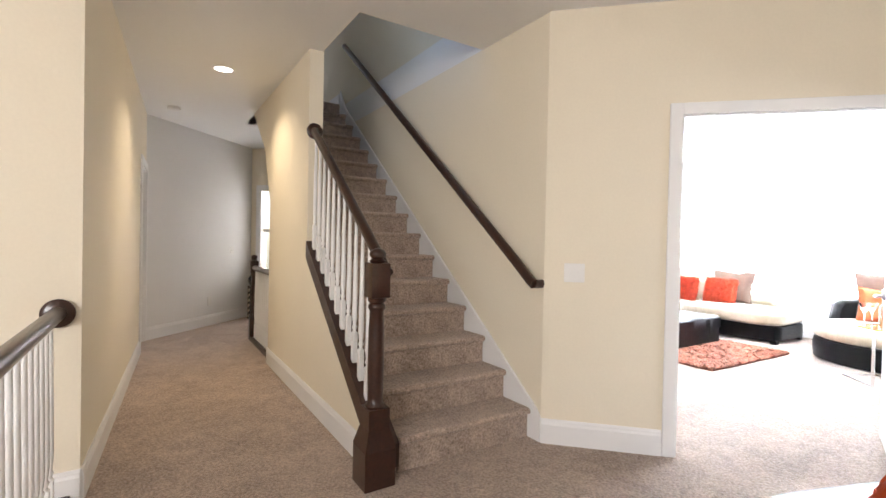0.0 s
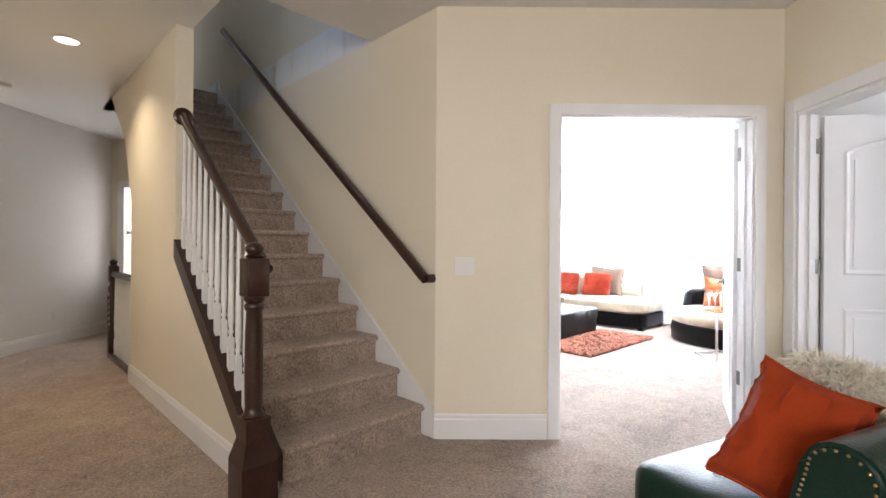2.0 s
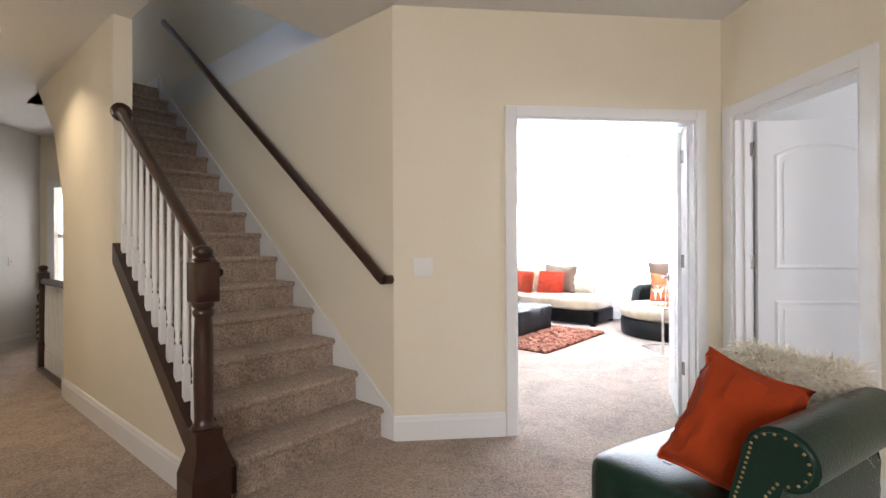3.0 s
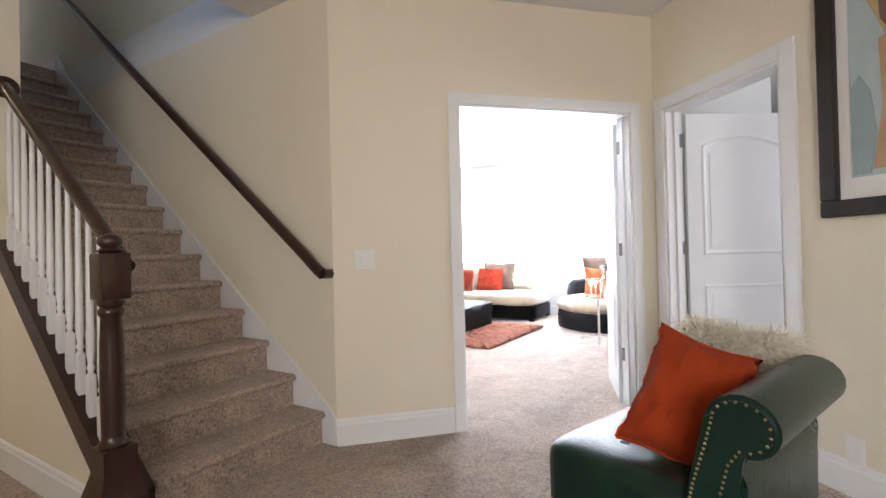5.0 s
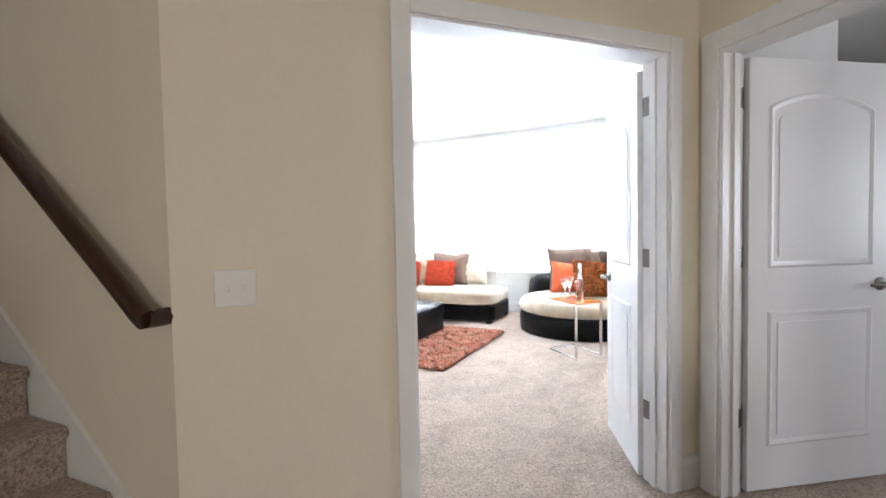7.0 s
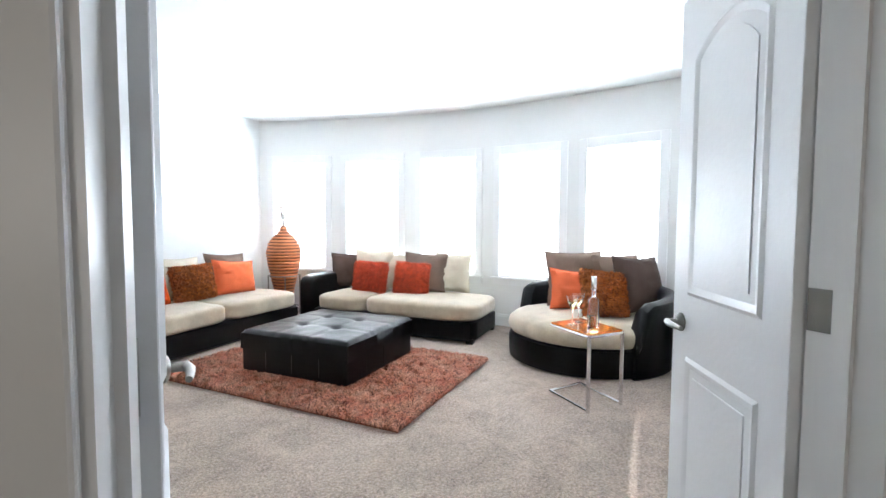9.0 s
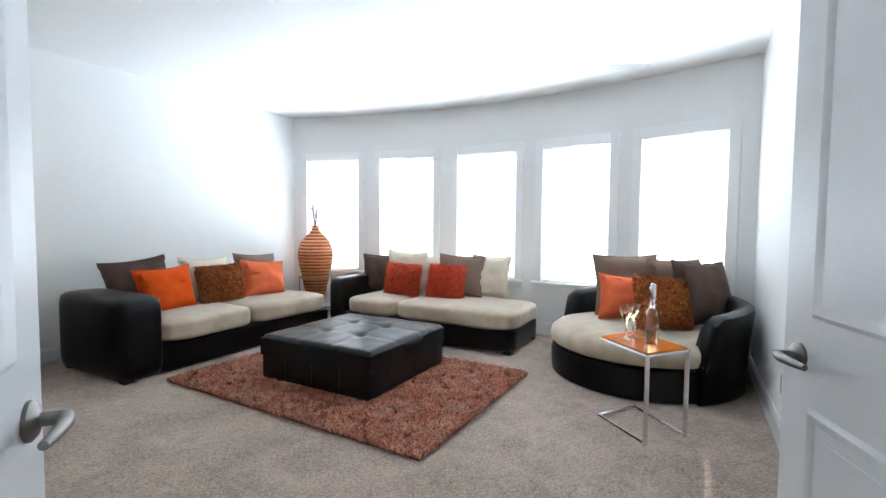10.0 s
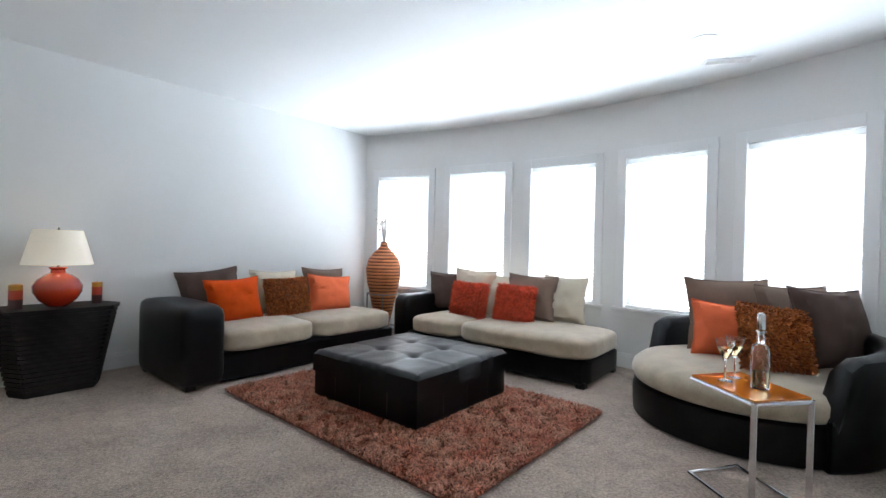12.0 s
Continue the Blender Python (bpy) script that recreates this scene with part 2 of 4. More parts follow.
def prism(bm, pts, lo, hi, axis="z"):
    """Extrude a flat outline; axis is the direction of the extrusion (x: pts are y, z; y: pts are x, z; z: pts are x, y)."""
    put = {"z": lambda p, h: (p[0], p[1], h), "y": lambda p, h: (p[0], h, p[1]), "x": lambda p, h: (h, p[0], p[1])}[axis]
    a = [bm.verts.new(put(p, lo)) for p in pts]
    b = [bm.verts.new(put(p, hi)) for p in pts]
    n = len(pts)
    bm.faces.new(a[::-1])
    bm.faces.new(b)
    for i in range(n):
        bm.faces.new((a[i], a[(i + 1) % n], b[(i + 1) % n], b[i]))
    return bm


def lathe(bm, profile, seg=24, at=(0, 0, 0)):
    """profile: (radius, z) from the bottom to the top; closed at both ends."""
    rings = []
    for r, z in profile:
        rings.append([bm.verts.new((at[0] + max(r, 0.0005) * math.cos(2 * math.pi * i / seg), at[1] + max(r, 0.0005) * math.sin(2 * math.pi * i / seg), at[2] + z)) for i in range(seg)])
    for a, b in zip(rings, rings[1:]):
        for i in range(seg):
            bm.faces.new((a[i], a[(i + 1) % seg], b[(i + 1) % seg], b[i]))
    bm.faces.new(rings[0][::-1])
    bm.faces.new(rings[-1])
    return bm


def tube(bm, pts, r, seg=10, squash=1.0):
    """A round bar along points."""
    rings = []
    pts = [Vector(p) for p in pts]
    for i, p in enumerate(pts):
        d = (pts[min(i + 1, len(pts) - 1)] - pts[max(i - 1, 0)]).normalized()
        side = d.cross(Vector((0, 0, 1)))
        side = side.normalized() if side.length > 1e-4 else Vector((1, 0, 0))
        up = side.cross(d).normalized()
        rr = r[i] if isinstance(r, (list, tuple)) else r
        rings.append([bm.verts.new(p + side * (rr * math.cos(2 * math.pi * k / seg)) + up * (rr * squash * math.sin(2 * math.pi * k / seg))) for k in range(seg)])
    for a, b in zip(rings, rings[1:]):
        for k in range(seg):
            bm.faces.new((a[k], a[(k + 1) % seg], b[(k + 1) % seg], b[k]))
    bm.faces.new(rings[0][::-1])
    bm.faces.new(rings[-1])
    return bm


def soft_box(w, d, h, k=7.0, n=8, crown=0.0, sag=0.0):
    """An upholstered block with rounded edges; base at z = 0, centred in x and y."""
    bm = bmesh.new()
    bmesh.ops.create_cube(bm, size=2)
    bmesh.ops.subdivide_edges(bm, edges=bm.edges, cuts=n, use_grid_fill=True)
    for v in bm.verts:
        x, y, z = v.co
        g = (abs(x) ** k + abs(y) ** k + abs(z) ** k) ** (-1 / k)
        x, y, z = x * g, y * g, z * g
        z *= 1 + crown * (1 - x * x) * (1 - y * y) * (1 if z > 0 else 0)
        wob = noise.noise(Vector((x * 2.1 + w * 7, y * 2.3 + d * 5, z * 2.0 + h * 9))) * sag
        v.co = (x * w / 2, y * d / 2, (z + 1) * h / 2 + wob)
    return bm


def pillow_mesh(w, h, t, seed=0, n=14):
    """A cushion that stands in the xz plane, base at z = 0, with drawn-out corners."""
    bm = bmesh.new()
    grids = []
    for side in (-1, 1):
        g = []
        for j in range(n + 1):
            row = []
            for i in range(n + 1):
                s, q = 2 * i / n - 1, 2 * j / n - 1
                pin = 0.105
                x = s * w / 2 * (1 - pin * (1 - q * q))
                z = q * h / 2 * (1 - pin * (1 - s * s))
                f = max((1 - s ** 2) * (1 - q ** 2), 0) ** 0.38
                y = side * t / 2 * f * (1 + 0.22 * noise.noise(Vector((s * 1.6 + seed, q * 1.6, side + seed))))
                wr = 0.011 * noise.noise(Vector((s * 5 + seed * 3, q * 5, side)))
                row.append((x + wr, y + wr * f * 2, z + h / 2))
            g.append(row)
        grids.append(g)
    made = {}

    def vert(side, i, j):
        edge = i in (0, n) or j in (0, n)
        key = (0 if edge else side, i, j)
        if key not in made:
            made[key] = bm.verts.new(grids[side][j][i])
        return made[key]
    for side in (0, 1):
        for j in range(n):
            for i in range(n):
                q = [vert(side, i, j), vert(side, i + 1, j), vert(side, i + 1, j + 1), vert(side, i, j + 1)]
                bm.faces.new(q if side == 0 else q[::-1])
    return bm


def pillow_edge(w, h, seed, n=14):
    """The welt round a cushion's seam, on the outline of pillow_mesh."""
    pts = []
    for s, q in [(2 * i / n - 1, -1) for i in range(n)] + [(1, 2 * i / n - 1) for i in range(n)] + [(1 - 2 * i / n, 1) for i in range(n)] + [(-1, 1 - 2 * i / n) for i in range(n + 1)]:
        wr = 0.011 * noise.noise(Vector((s * 5 + seed * 3, q * 5, -1)))
        pts.append((s * w / 2 * (1 - 0.105 * (1 - q * q)) + wr, 0, q * h / 2 * (1 - 0.105 * (1 - s * s)) + h / 2))
    return tube(bmesh.new(), pts, 0.0065, 6)


def hairs(me, count, length, width, rng, droop=0.3):
    """A mesh of small tufts that stand on the faces of a mesh."""
    vs = np.array([v.co for v in me.vertices])
    faces = [(list(p.vertices), p.normal.copy(), p.area) for p in me.polygons]
    total = sum(f[2] for f in faces)
    out, idx = [], []
    for ids, nn, ar in faces:
        for _ in range(int(count * ar / total + rng.random())):
            a, b = rng.random(), rng.random()
            q = vs[ids]
            p = Vector(q[0] * (1 - a) * (1 - b) + q[1] * a * (1 - b) + q[2] * a * b + q[-1] * (1 - a) * b)
            nn = -nn if nn.y * p.y < 0 else nn
            d = (nn + Vector((rng.gauss(0, 0.5), rng.gauss(0, 0.5), rng.gauss(0, 0.5) - droop))).normalized()
            side = d.cross(Vector((rng.gauss(0, 1), rng.gauss(0, 1), rng.gauss(0, 1)))).normalized() * width / 2
            ln = length * rng.uniform(0.6, 1.25)
            mid = p + d * ln * 0.6
            tip = p + d * ln + Vector((0, 0, -droop * ln * 0.5))
            k = len(out)
            out += [tuple(p - side), tuple(p + side), tuple(mid + side * 0.8), tuple(mid - side * 0.8), tuple(tip)]
            idx += [(k, k + 1, k + 2, k + 3), (k + 3, k + 2, k + 4)]
    hm = bpy.data.meshes.new("tufts")
    hm.from_pydata(out, [], idx)
    return hm


def ring_moulding(bm, pts, width, proud, y, sign):
    """A raised bead along a closed outline (x, z) on the face at y."""
    n = len(pts)
    loops = []
    c = Vector((sum(p[0] for p in pts) / n, sum(p[1] for p in pts) / n))
    for off, hgt in ((0, 0.0), (0.35, 1.0), (0.6, 0.75), (1.0, -0.1)):
        loop = []
        for i in range(n):
            p0, p1, p2 = Vector(pts[i - 1]), Vector(pts[i]), Vector(pts[(i + 1) % n])
            n1 = Vector((-(p1 - p0).y, (p1 - p0).x)).normalized()
            n2 = Vector((-(p2 - p1).y, (p2 - p1).x)).normalized()
            nn = (n1 + n2).normalized()
            nn /= max(nn.dot(n1), 0.4)
            p = p1 + nn * width * off
            loop.append(bm.verts.new((p.x, y + sign * proud * hgt, p.y)))
        loops.append(loop)
    for a, b in zip(loops, loops[1:]):
        for i in range(n):
            bm.faces.new((a[i], a[(i + 1) % n], b[(i + 1) % n], b[i]))


# ---- walls, floors and ceilings ----
def wall_mesh(length, height, thick, openings=(), base=0.0):
    """A wall along x from 0 to length, its face at y = 0 and its body at y > 0; openings (x0, x1, z0, z1) go through it."""
    bm = bmesh.new()
    xs = 0.0
    for x0, x1, z0, z1 in sorted(openings):
        box(bm, xs, 0, base, x0, thick, height)
        if z0 > base:
            box(bm, x0, 0, base, x1, thick, z0)
        box(bm, x0, 0, z1, x1, thick, height)
        xs = x1
    box(bm, xs, 0, base, length, thick, height)
    bmesh.ops.remove_doubles(bm, verts=bm.verts, dist=0.0005)
    inner = [f for f in bm.faces if all(len(e.link_faces) > 2 for e in f.edges)]
    bmesh.ops.delete(bm, geom=inner, context="FACES_ONLY")
    return bm


def along(p, q):
    """The pose that puts a wall's x axis from p to q (world x, y)."""
    return pose(p[0], p[1], 0, 0, 0, math.degrees(math.atan2(q[1] - p[1], q[0] - p[0])))


def wall(name, p, q, material, label, thick=0.12, height=CEIL, openings=(), base=0.0):
    """Seen with p on the left and q on the right, the face is towards the viewer."""
    ln = math.hypot(q[0] - p[0], q[1] - p[1])
    return solid(name, wall_mesh(ln, height, thick, openings, base), material, label, "wall", along(p, q))


def baseboard(p, q, h=0.155):
    ln = math.hypot(q[0] - p[0], q[1] - p[1])
    bm = prism(bmesh.new(), [(0, 0), (-0.016, 0), (-0.016, h - 0.035), (-0.011, h - 0.022), (-0.011, h - 0.012), (-0.005, h), (0, h)], 0, ln, "x")
    return solid("baseboard", bm, TRIM, "white moulded baseboard along the foot of the wall", "baseboard", along(p, q))


HI = 5.6
floor = solid("floor", boxed(-9, -4.5, -0.2, 7.5, 13, 0), CARPET, "taupe cut-pile carpet covering the whole floor", "floor")

bm = bmesh.new()
for u0, u1, v0, v1 in ((-7, 1.76, -7, 10.5), (2.76, 8.95, -7, 10.5), (1.76, 2.76, -7, 3.05), (1.76, 2.76, 6.3, 10.5)):
    box(bm, u0, v0, CEIL, u1, v1, CEIL + 0.3)
ceiling = solid("ceiling", bm, CEILING, "flat pale painted ceiling with a stairwell opening", "ceiling", HOUSE)

DOOR1 = (1.07, 2.318, 0, 2.06)
wall("wall_door", (0.29, 3.6), (2.62, 3.6), CREAM, "cream painted wall with the double-door opening", 0.14, CEIL, [(DOOR1[0] - 0.29, DOOR1[1] - 0.29, 0, DOOR1[3])])
D2A, D2B = 3.49, 2.655
wall("wall_bedroom", (2.5, 3.6), (2.5, -3.2), CREAM, "cream painted wall with the bedroom doorway", 0.12, CEIL, [(3.6 - D2A, 3.6 - D2B, 0, 2.05)])
wall("wall_stair", uv(2.76, 6.6), uv(2.76, 2.335), CREAM, "cream painted wall rising beside the staircase", 0.12, HI)
wall("wall_stair_back", uv(2.76, 9.0), uv(2.76, 6.6), CREAM, "cream painted wall behind the stair landing", 0.12, HI)
wall("wall_room_right", uv(8.35, 0.95), uv(4.30, 0.95), WHITEWALL, "off-white painted side wall of the sitting room", 0.12)
wall("wall_room_left", uv(2.88, 6.43), uv(8.35, 6.43), WHITEWALL, "off-white painted wall behind the sofa", 0.12)

# bow wall, with five window openings
bm = bmesh.new()
edges = [BOW_V + BOW_C / 2 + 0.02]
for a, b in WINDOWS:
    edges += [a, b]
edges.append(BOW_V - BOW_C / 2 - 0.02)
for i in range(len(edges) - 1):
    a, b = edges[i], edges[i + 1]
    steps = 1 if i % 2 else 4
    for k in range(steps):
        v0, v1 = a + (b - a) * k / steps, a + (b - a) * (k + 1) / steps
        quad = [bow(v0), bow(v1), bow(v1, 0.16), bow(v0, 0.16)]
        for lo, hi in (((0, WIN_LO), (WIN_HI, CEIL)) if i % 2 else ((0, CEIL),)):
            prism(bm, quad, lo, hi)
bmesh.ops.remove_doubles(bm, verts=bm.verts, dist=0.0005)
solid("wall_bow", bm, WHITEWALL, "off-white curved bow wall with five tall windows", "wall", HOUSE)

# hall walls
HL0, HL1 = uv(0.365, 2.96), uv(0.60, 7.02)
wall("wall_hall_left", HL0, HL1, CREAM, "cream painted corridor wall with a closed door", 0.12, CEIL, [(3.17, 3.85, 0, 2.05)])
wall("wall_stairwell_end", uv(-3.2, 2.96), uv(0.35, 2.96), CREAM, "cream painted wall end that carries the stair railing", 0.12)
wall("wall_hall_far", (-4.42, 5.15), (-4.42, 7.32), WHITEWALL, "pale painted wall at the end of the corridor", 0.12)
wall("wall_hall_window", (-4.42, 7.3), (-2.5, 7.3), CREAM, "cream painted wall with a bright window", 0.14, CEIL, [(0.19, 1.15, 0.75, 2.05)])
# wall between corridor and stairs: sloping far edge, knee wall under the railing
RISE, RUN, V0 = 0.192, 0.2475, 2.44
bm = prism(bmesh.new(), [(3.80, 0), (5.12, 0), (5.12, 1.62), (5.40, 2.22), (6.05, CEIL), (6.6, CEIL), (6.6, HI), (3.80, HI)], 1.66, 1.77, "x")
solid("wall_stair_left", bm, CREAM, "cream painted wall between the corridor and the stairs", "wall", HOUSE)


def slope(v):
    return 0.10 + (v - 2.52) * 0.80


bm = prism(bmesh.new(), [(2.44, 0), (3.80, 0), (3.80, slope(3.80)), (2.44, slope(2.44))], 1.66, 1.77, "x")
solid("knee_wall", bm, CREAM, "low cream painted wall under the stair railing", "wall", HOUSE)
solid("wall_stair_header", boxed(1.76, 2.93, CEIL + 0.3, 2.76, 3.05, HI), CREAM, "painted header wall over the stairwell opening", "wall", HOUSE)
solid("wall_upper", boxed(0.6, 8.0, 2.9, 2.76, 8.12, HI), WHITEWALL, "white painted wall of the upper landing", "wall", HOUSE)
solid("wall_upper_side", boxed(0.5, 6.6, 2.9, 0.6, 8.12, HI), WHITEWALL, "white painted side wall of the upper landing", "wall", HOUSE)
# added out of view so that no sky light leaks into the stairwell
solid("light_block_upper", boxed(0.5, 6.48, 2.9, 1.66, 6.6, HI), WHITEWALL, "unseen white wall added to keep sky light off the landing", "wall", HOUSE)
solid("ceiling_upper", boxed(0.4, 2.9, HI, 4.6, 8.2, HI + 0.1), CEILING, "white ceiling over the stairwell", "ceiling", HOUSE)
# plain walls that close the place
# out of view; its opening is made up for the added hall lamp
wall("wall_back", (2.62, -3.0), (-6.5, -3.0), CREAM, "unseen cream wall with an opening for the added hall lamp", 0.12, CEIL, [(2.5, 4.5, 0.95, 2.5)])
wall("wall_back_left", (-6.4, -3.1), (-6.4, 3.5), CREAM, "plain cream painted wall of the stairwell", 0.12)
wall("wall_bedroom_side", (2.62, 3.62), (3.56, 3.62), WHITEWALL, "pale painted wall inside the bedroom", 0.12)
# the opening is made up, to let the added bedroom lamp in
wall("wall_bedroom_far", (6.0, 6.2), (6.0, -1.2), WHITEWALL, "pale painted far wall of the bedroom", 0.12, CEIL, [(4.6, 5.9, 0.8, 2.2)])
wall("wall_bedroom_end", (3.56, 3.62), (6.1, 6.16), WHITEWALL, "pale painted return wall of the bedroom", 0.10)
solid("stair_soffit", prism(bmesh.new(), [(4.4, 1.42), (6.35, 2.93), (6.35, 2.96), (4.4, 1.45)], 1.78, 2.755, "x"), CEILING, "painted sloping underside of the stairs", "ceiling", HOUSE)
wall("wall_bedroom_near", (6.1, -1.1), (2.6, -1.1), WHITEWALL, "pale painted wall of the bedroom", 0.12)

baseboard((0.29, 3.6), (1.004, 3.6))
baseboard((2.384, 3.6), (2.5, 3.6))
baseboard((2.5, 2.57), (2.5, -3.0))
baseboard(uv(8.3, 0.95), uv(4.4, 0.95), 0.15)
baseboard(uv(2.88, 6.43), uv(8.24, 6.43), 0.15)
baseboard(HL0, (HL0[0] + (HL1[0] - HL0[0]) * 0.76, HL0[1] + (HL1[1] - HL0[1]) * 0.76))
baseboard(uv(0.0, 2.96), uv(0.365, 2.96))
baseboard((-4.42, 5.2), (-4.42, 7.3))
baseboard(uv(1.66, 5.12), uv(1.66, 2.50))
for k in range(24):
    v0 = BOW_V + BOW_C / 2 - BOW_C * k / 24
    v1 = BOW_V + BOW_C / 2 - BOW_C * (k + 1) / 24
    baseboard(uv(*bow(v0)), uv(*bow(v1)), 0.15)


# ---- windows of the bow ----
def bow_window(name, a, b, slot):
    """slot: width of the cord slots in the blind's slats; widened to pass sun streaks."""
    m, w = window_frame_of(a, b)
    th = thing(name, m, "tall white window with lowered blinds in the bow wall", "window", "bow windows", "structure")
    h0, h1 = WIN_LO, WIN_HI
    for sx in (-1, 1):
        x = sx * (w / 2 + 0.045)
        part("casing", boxed(x - 0.045, 0.0, h0 - 0.02, x + 0.045, 0.022, h1 + 0.10, 0.004), TRIM, th)
        part("window_frame", boxed(sx * w / 2 - (0.035 if sx > 0 else 0), -0.13, h0, sx * w / 2 + (0 if sx > 0 else 0.035), -0.07, h1), TRIM, th)
    part("casing", boxed(-w / 2 - 0.0, 0.0, h1, w / 2 + 0.0, 0.022, h1 + 0.10, 0.004), TRIM, th)
    part("window_sill", boxed(-w / 2 - 0.11, -0.06, h0 - 0.03, w / 2 + 0.11, 0.06, h0, 0.006), TRIM, th)
    part("apron", boxed(-w / 2 - 0.09, 0.0, h0 - 0.10, w / 2 + 0.09, 0.02, h0 - 0.03), TRIM, th)
    for z in (h0 + 0.02, (h0 + h1) / 2 - 0.03, h1 - 0.03):
        part("rail", boxed(-w / 2 + 0.035, -0.125, z - 0.02, w / 2 - 0.035, -0.075, z + 0.02), TRIM, th)
    pane = part("pane", boxed(-w / 2 + 0.035, -0.102, h0 + 0.04, w / 2 - 0.035, -0.098, h1 - 0.05), GLASS, th)
    pane.visible_shadow = False
    part("blind_headrail", boxed(-w / 2 + 0.006, -0.05, h1 - 0.05, w / 2 - 0.006, -0.005, h1 - 0.003, 0.003), SLAT, th, "white blind headrail")
    bm = bmesh.new()
    n = 36
    for k in range(n):
        z = h0 + 0.035 + (h1 - h0 - 0.10) * k / (n - 1)
        t = radians(-58 if z > 1.36 else -50)
        c, s = 0.021 * math.cos(t), 0.021 * math.sin(t)
        for x0, x1, full in ((-w / 2 + 0.013, -0.27 - slot / 2, 1), (-0.27 - slot / 2, -0.27 + slot / 2, 0), (-0.27 + slot / 2, 0.27 - slot / 2, 1), (0.27 - slot / 2, 0.27 + slot / 2, 0), (0.27 + slot / 2, w / 2 - 0.013, 1)):
            f = 1 if full else -0.7
            prism(bm, [(-0.028 - c, z + s), (-0.028 + c * f, z - s * f), (-0.028 + c * f, z - s * f + 0.002), (-0.028 - c, z + s + 0.002)], x0, x1, "x")
    tagged(part("blind_slats", bm, SLAT, th, "white horizontal blind slats"), kind="stuff")
    part("bottom_rail", boxed(-w / 2 + 0.012, -0.045, h0 + 0.002, w / 2 - 0.012, -0.012, h0 + 0.018), SLAT, th)
    return th


for i, (a, b) in enumerate(WINDOWS):
    # the last blind's slots are overwide to throw sun streaks on the floor
    bow_window("window_%d" % (i + 1), a, b, 0.030 if i == 4 else 0.008)

# far corridor window
th = thing("window_6", pose(-3.75, 7.3, 0), "bright white-framed window at the corridor end", "window", "", "structure")
for x0, x1, z0, z1 in ((-0.57, -0.48, 0.66, 2.14), (0.40, 0.49, 0.66, 2.14), (-0.48, 0.40, 2.05, 2.14), (-0.48, 0.40, 0.66, 0.75)):
    part("casing", boxed(x0, -0.02, z0, x1, 0.0, z1), TRIM, th)
part("rail", boxed(-0.48, 0.05, 1.38, 0.40, 0.09, 1.43), TRIM, th)
part("pane", boxed(-0.48, 0.068, 0.75, 0.40, 0.072, 2.05), GLASS, th).visible_shadow = False


# ---- doors ----
def panel_outline(x0, x1, z0, z1, arch):
    pts = [(x0, z0), (x1, z0), (x1, z1)]
    if arch:
        for k in range(1, 14):
            s = k / 14
            pts.append((x1 + (x0 - x1) * s, z1 + arch * math.sin(math.pi * s) ** 0.8))
    pts.append((x0, z1))
    return pts


def door_leaf(parent, m, w, hinge_sign, knob=True):
    """A leaf from x = 0 (hinge) to w, 35 mm thick about y = 0."""
    h = 2.02
    leaf = part("leaf", boxed(0.003, -0.0175, 0.012, w, 0.0175, h, 0.002, 1), DOORWHITE, parent, "white moulded two-panel door leaf, standing open", m)
    mx = 0.105
    for sign in (-1, 1):
        for z0, z1, arch in ((0.22, 0.86, 0), (1.06, 1.80, 0.075)):
            bm = bmesh.new()
            ring_moulding(bm, panel_outline(mx, w - mx, z0, z1, arch), 0.032, 0.007, sign * 0.0175, sign)
            part("panel_moulding", bm, DOORWHITE, leaf, smooth=True)
            bm = bmesh.new()
            ins = 0.055
            y0, y1 = sorted((sign * 0.0175, sign * 0.0215))
            prism(bm, panel_outline(mx + ins, w - mx - ins, z0 + ins, z1 - ins, arch), y0, y1, "y")
            part("panel", bm, DOORWHITE, leaf)
        if knob:
            bm = bmesh.new()
            lathe(bm, [(0.031, 0), (0.031, 0.006), (0.024, 0.012), (0.011, 0.016), (0.011, 0.05)], 20)
            tube(bm, [(0, 0, 0.045), (-0.03, 0, 0.052), (-0.075, 0, 0.05), (-0.105, 0, 0.046)], [0.0115, 0.011, 0.009, 0.007], 10)
            part("handle", bm, NICKEL, leaf, "brushed nickel lever handle", pose(w - 0.065, sign * 0.0175, 0.965, -90 * sign, 0, 0) , True)
    for z in (0.36, 1.11, 1.84):
        bm = bmesh.new()
        lathe(bm, [(0.0075, -0.048), (0.0075, 0.048)], 10)
        lathe(bm, [(0.005, 0.048), (0.009, 0.052), (0.004, 0.060)], 10)
        box(bm, 0.0, -0.002, -0.045, 0.036, 0.002, 0.045)
        part("hinge", bm, NICKEL, leaf, "brushed nickel butt hinge", pose(0.0, hinge_sign * 0.021, z), True)
    return leaf


def casing_set(th, x0, x1, top, y, sign, width=0.085):
    """Flat moulded boards round an opening on the face at y."""
    for a, b, z0, z1 in ((x0 - width, x0, 0, top + width), (x1, x1 + width, 0, top + width), (x0, x1, top, top + width)):
        bm = bmesh.new()
        ya, yb = sorted((y, y + sign * 0.018))
        box(bm, a, ya, z0, b, yb, z1, 0.005, 2)
        part("casing", bm, TRIM, th)


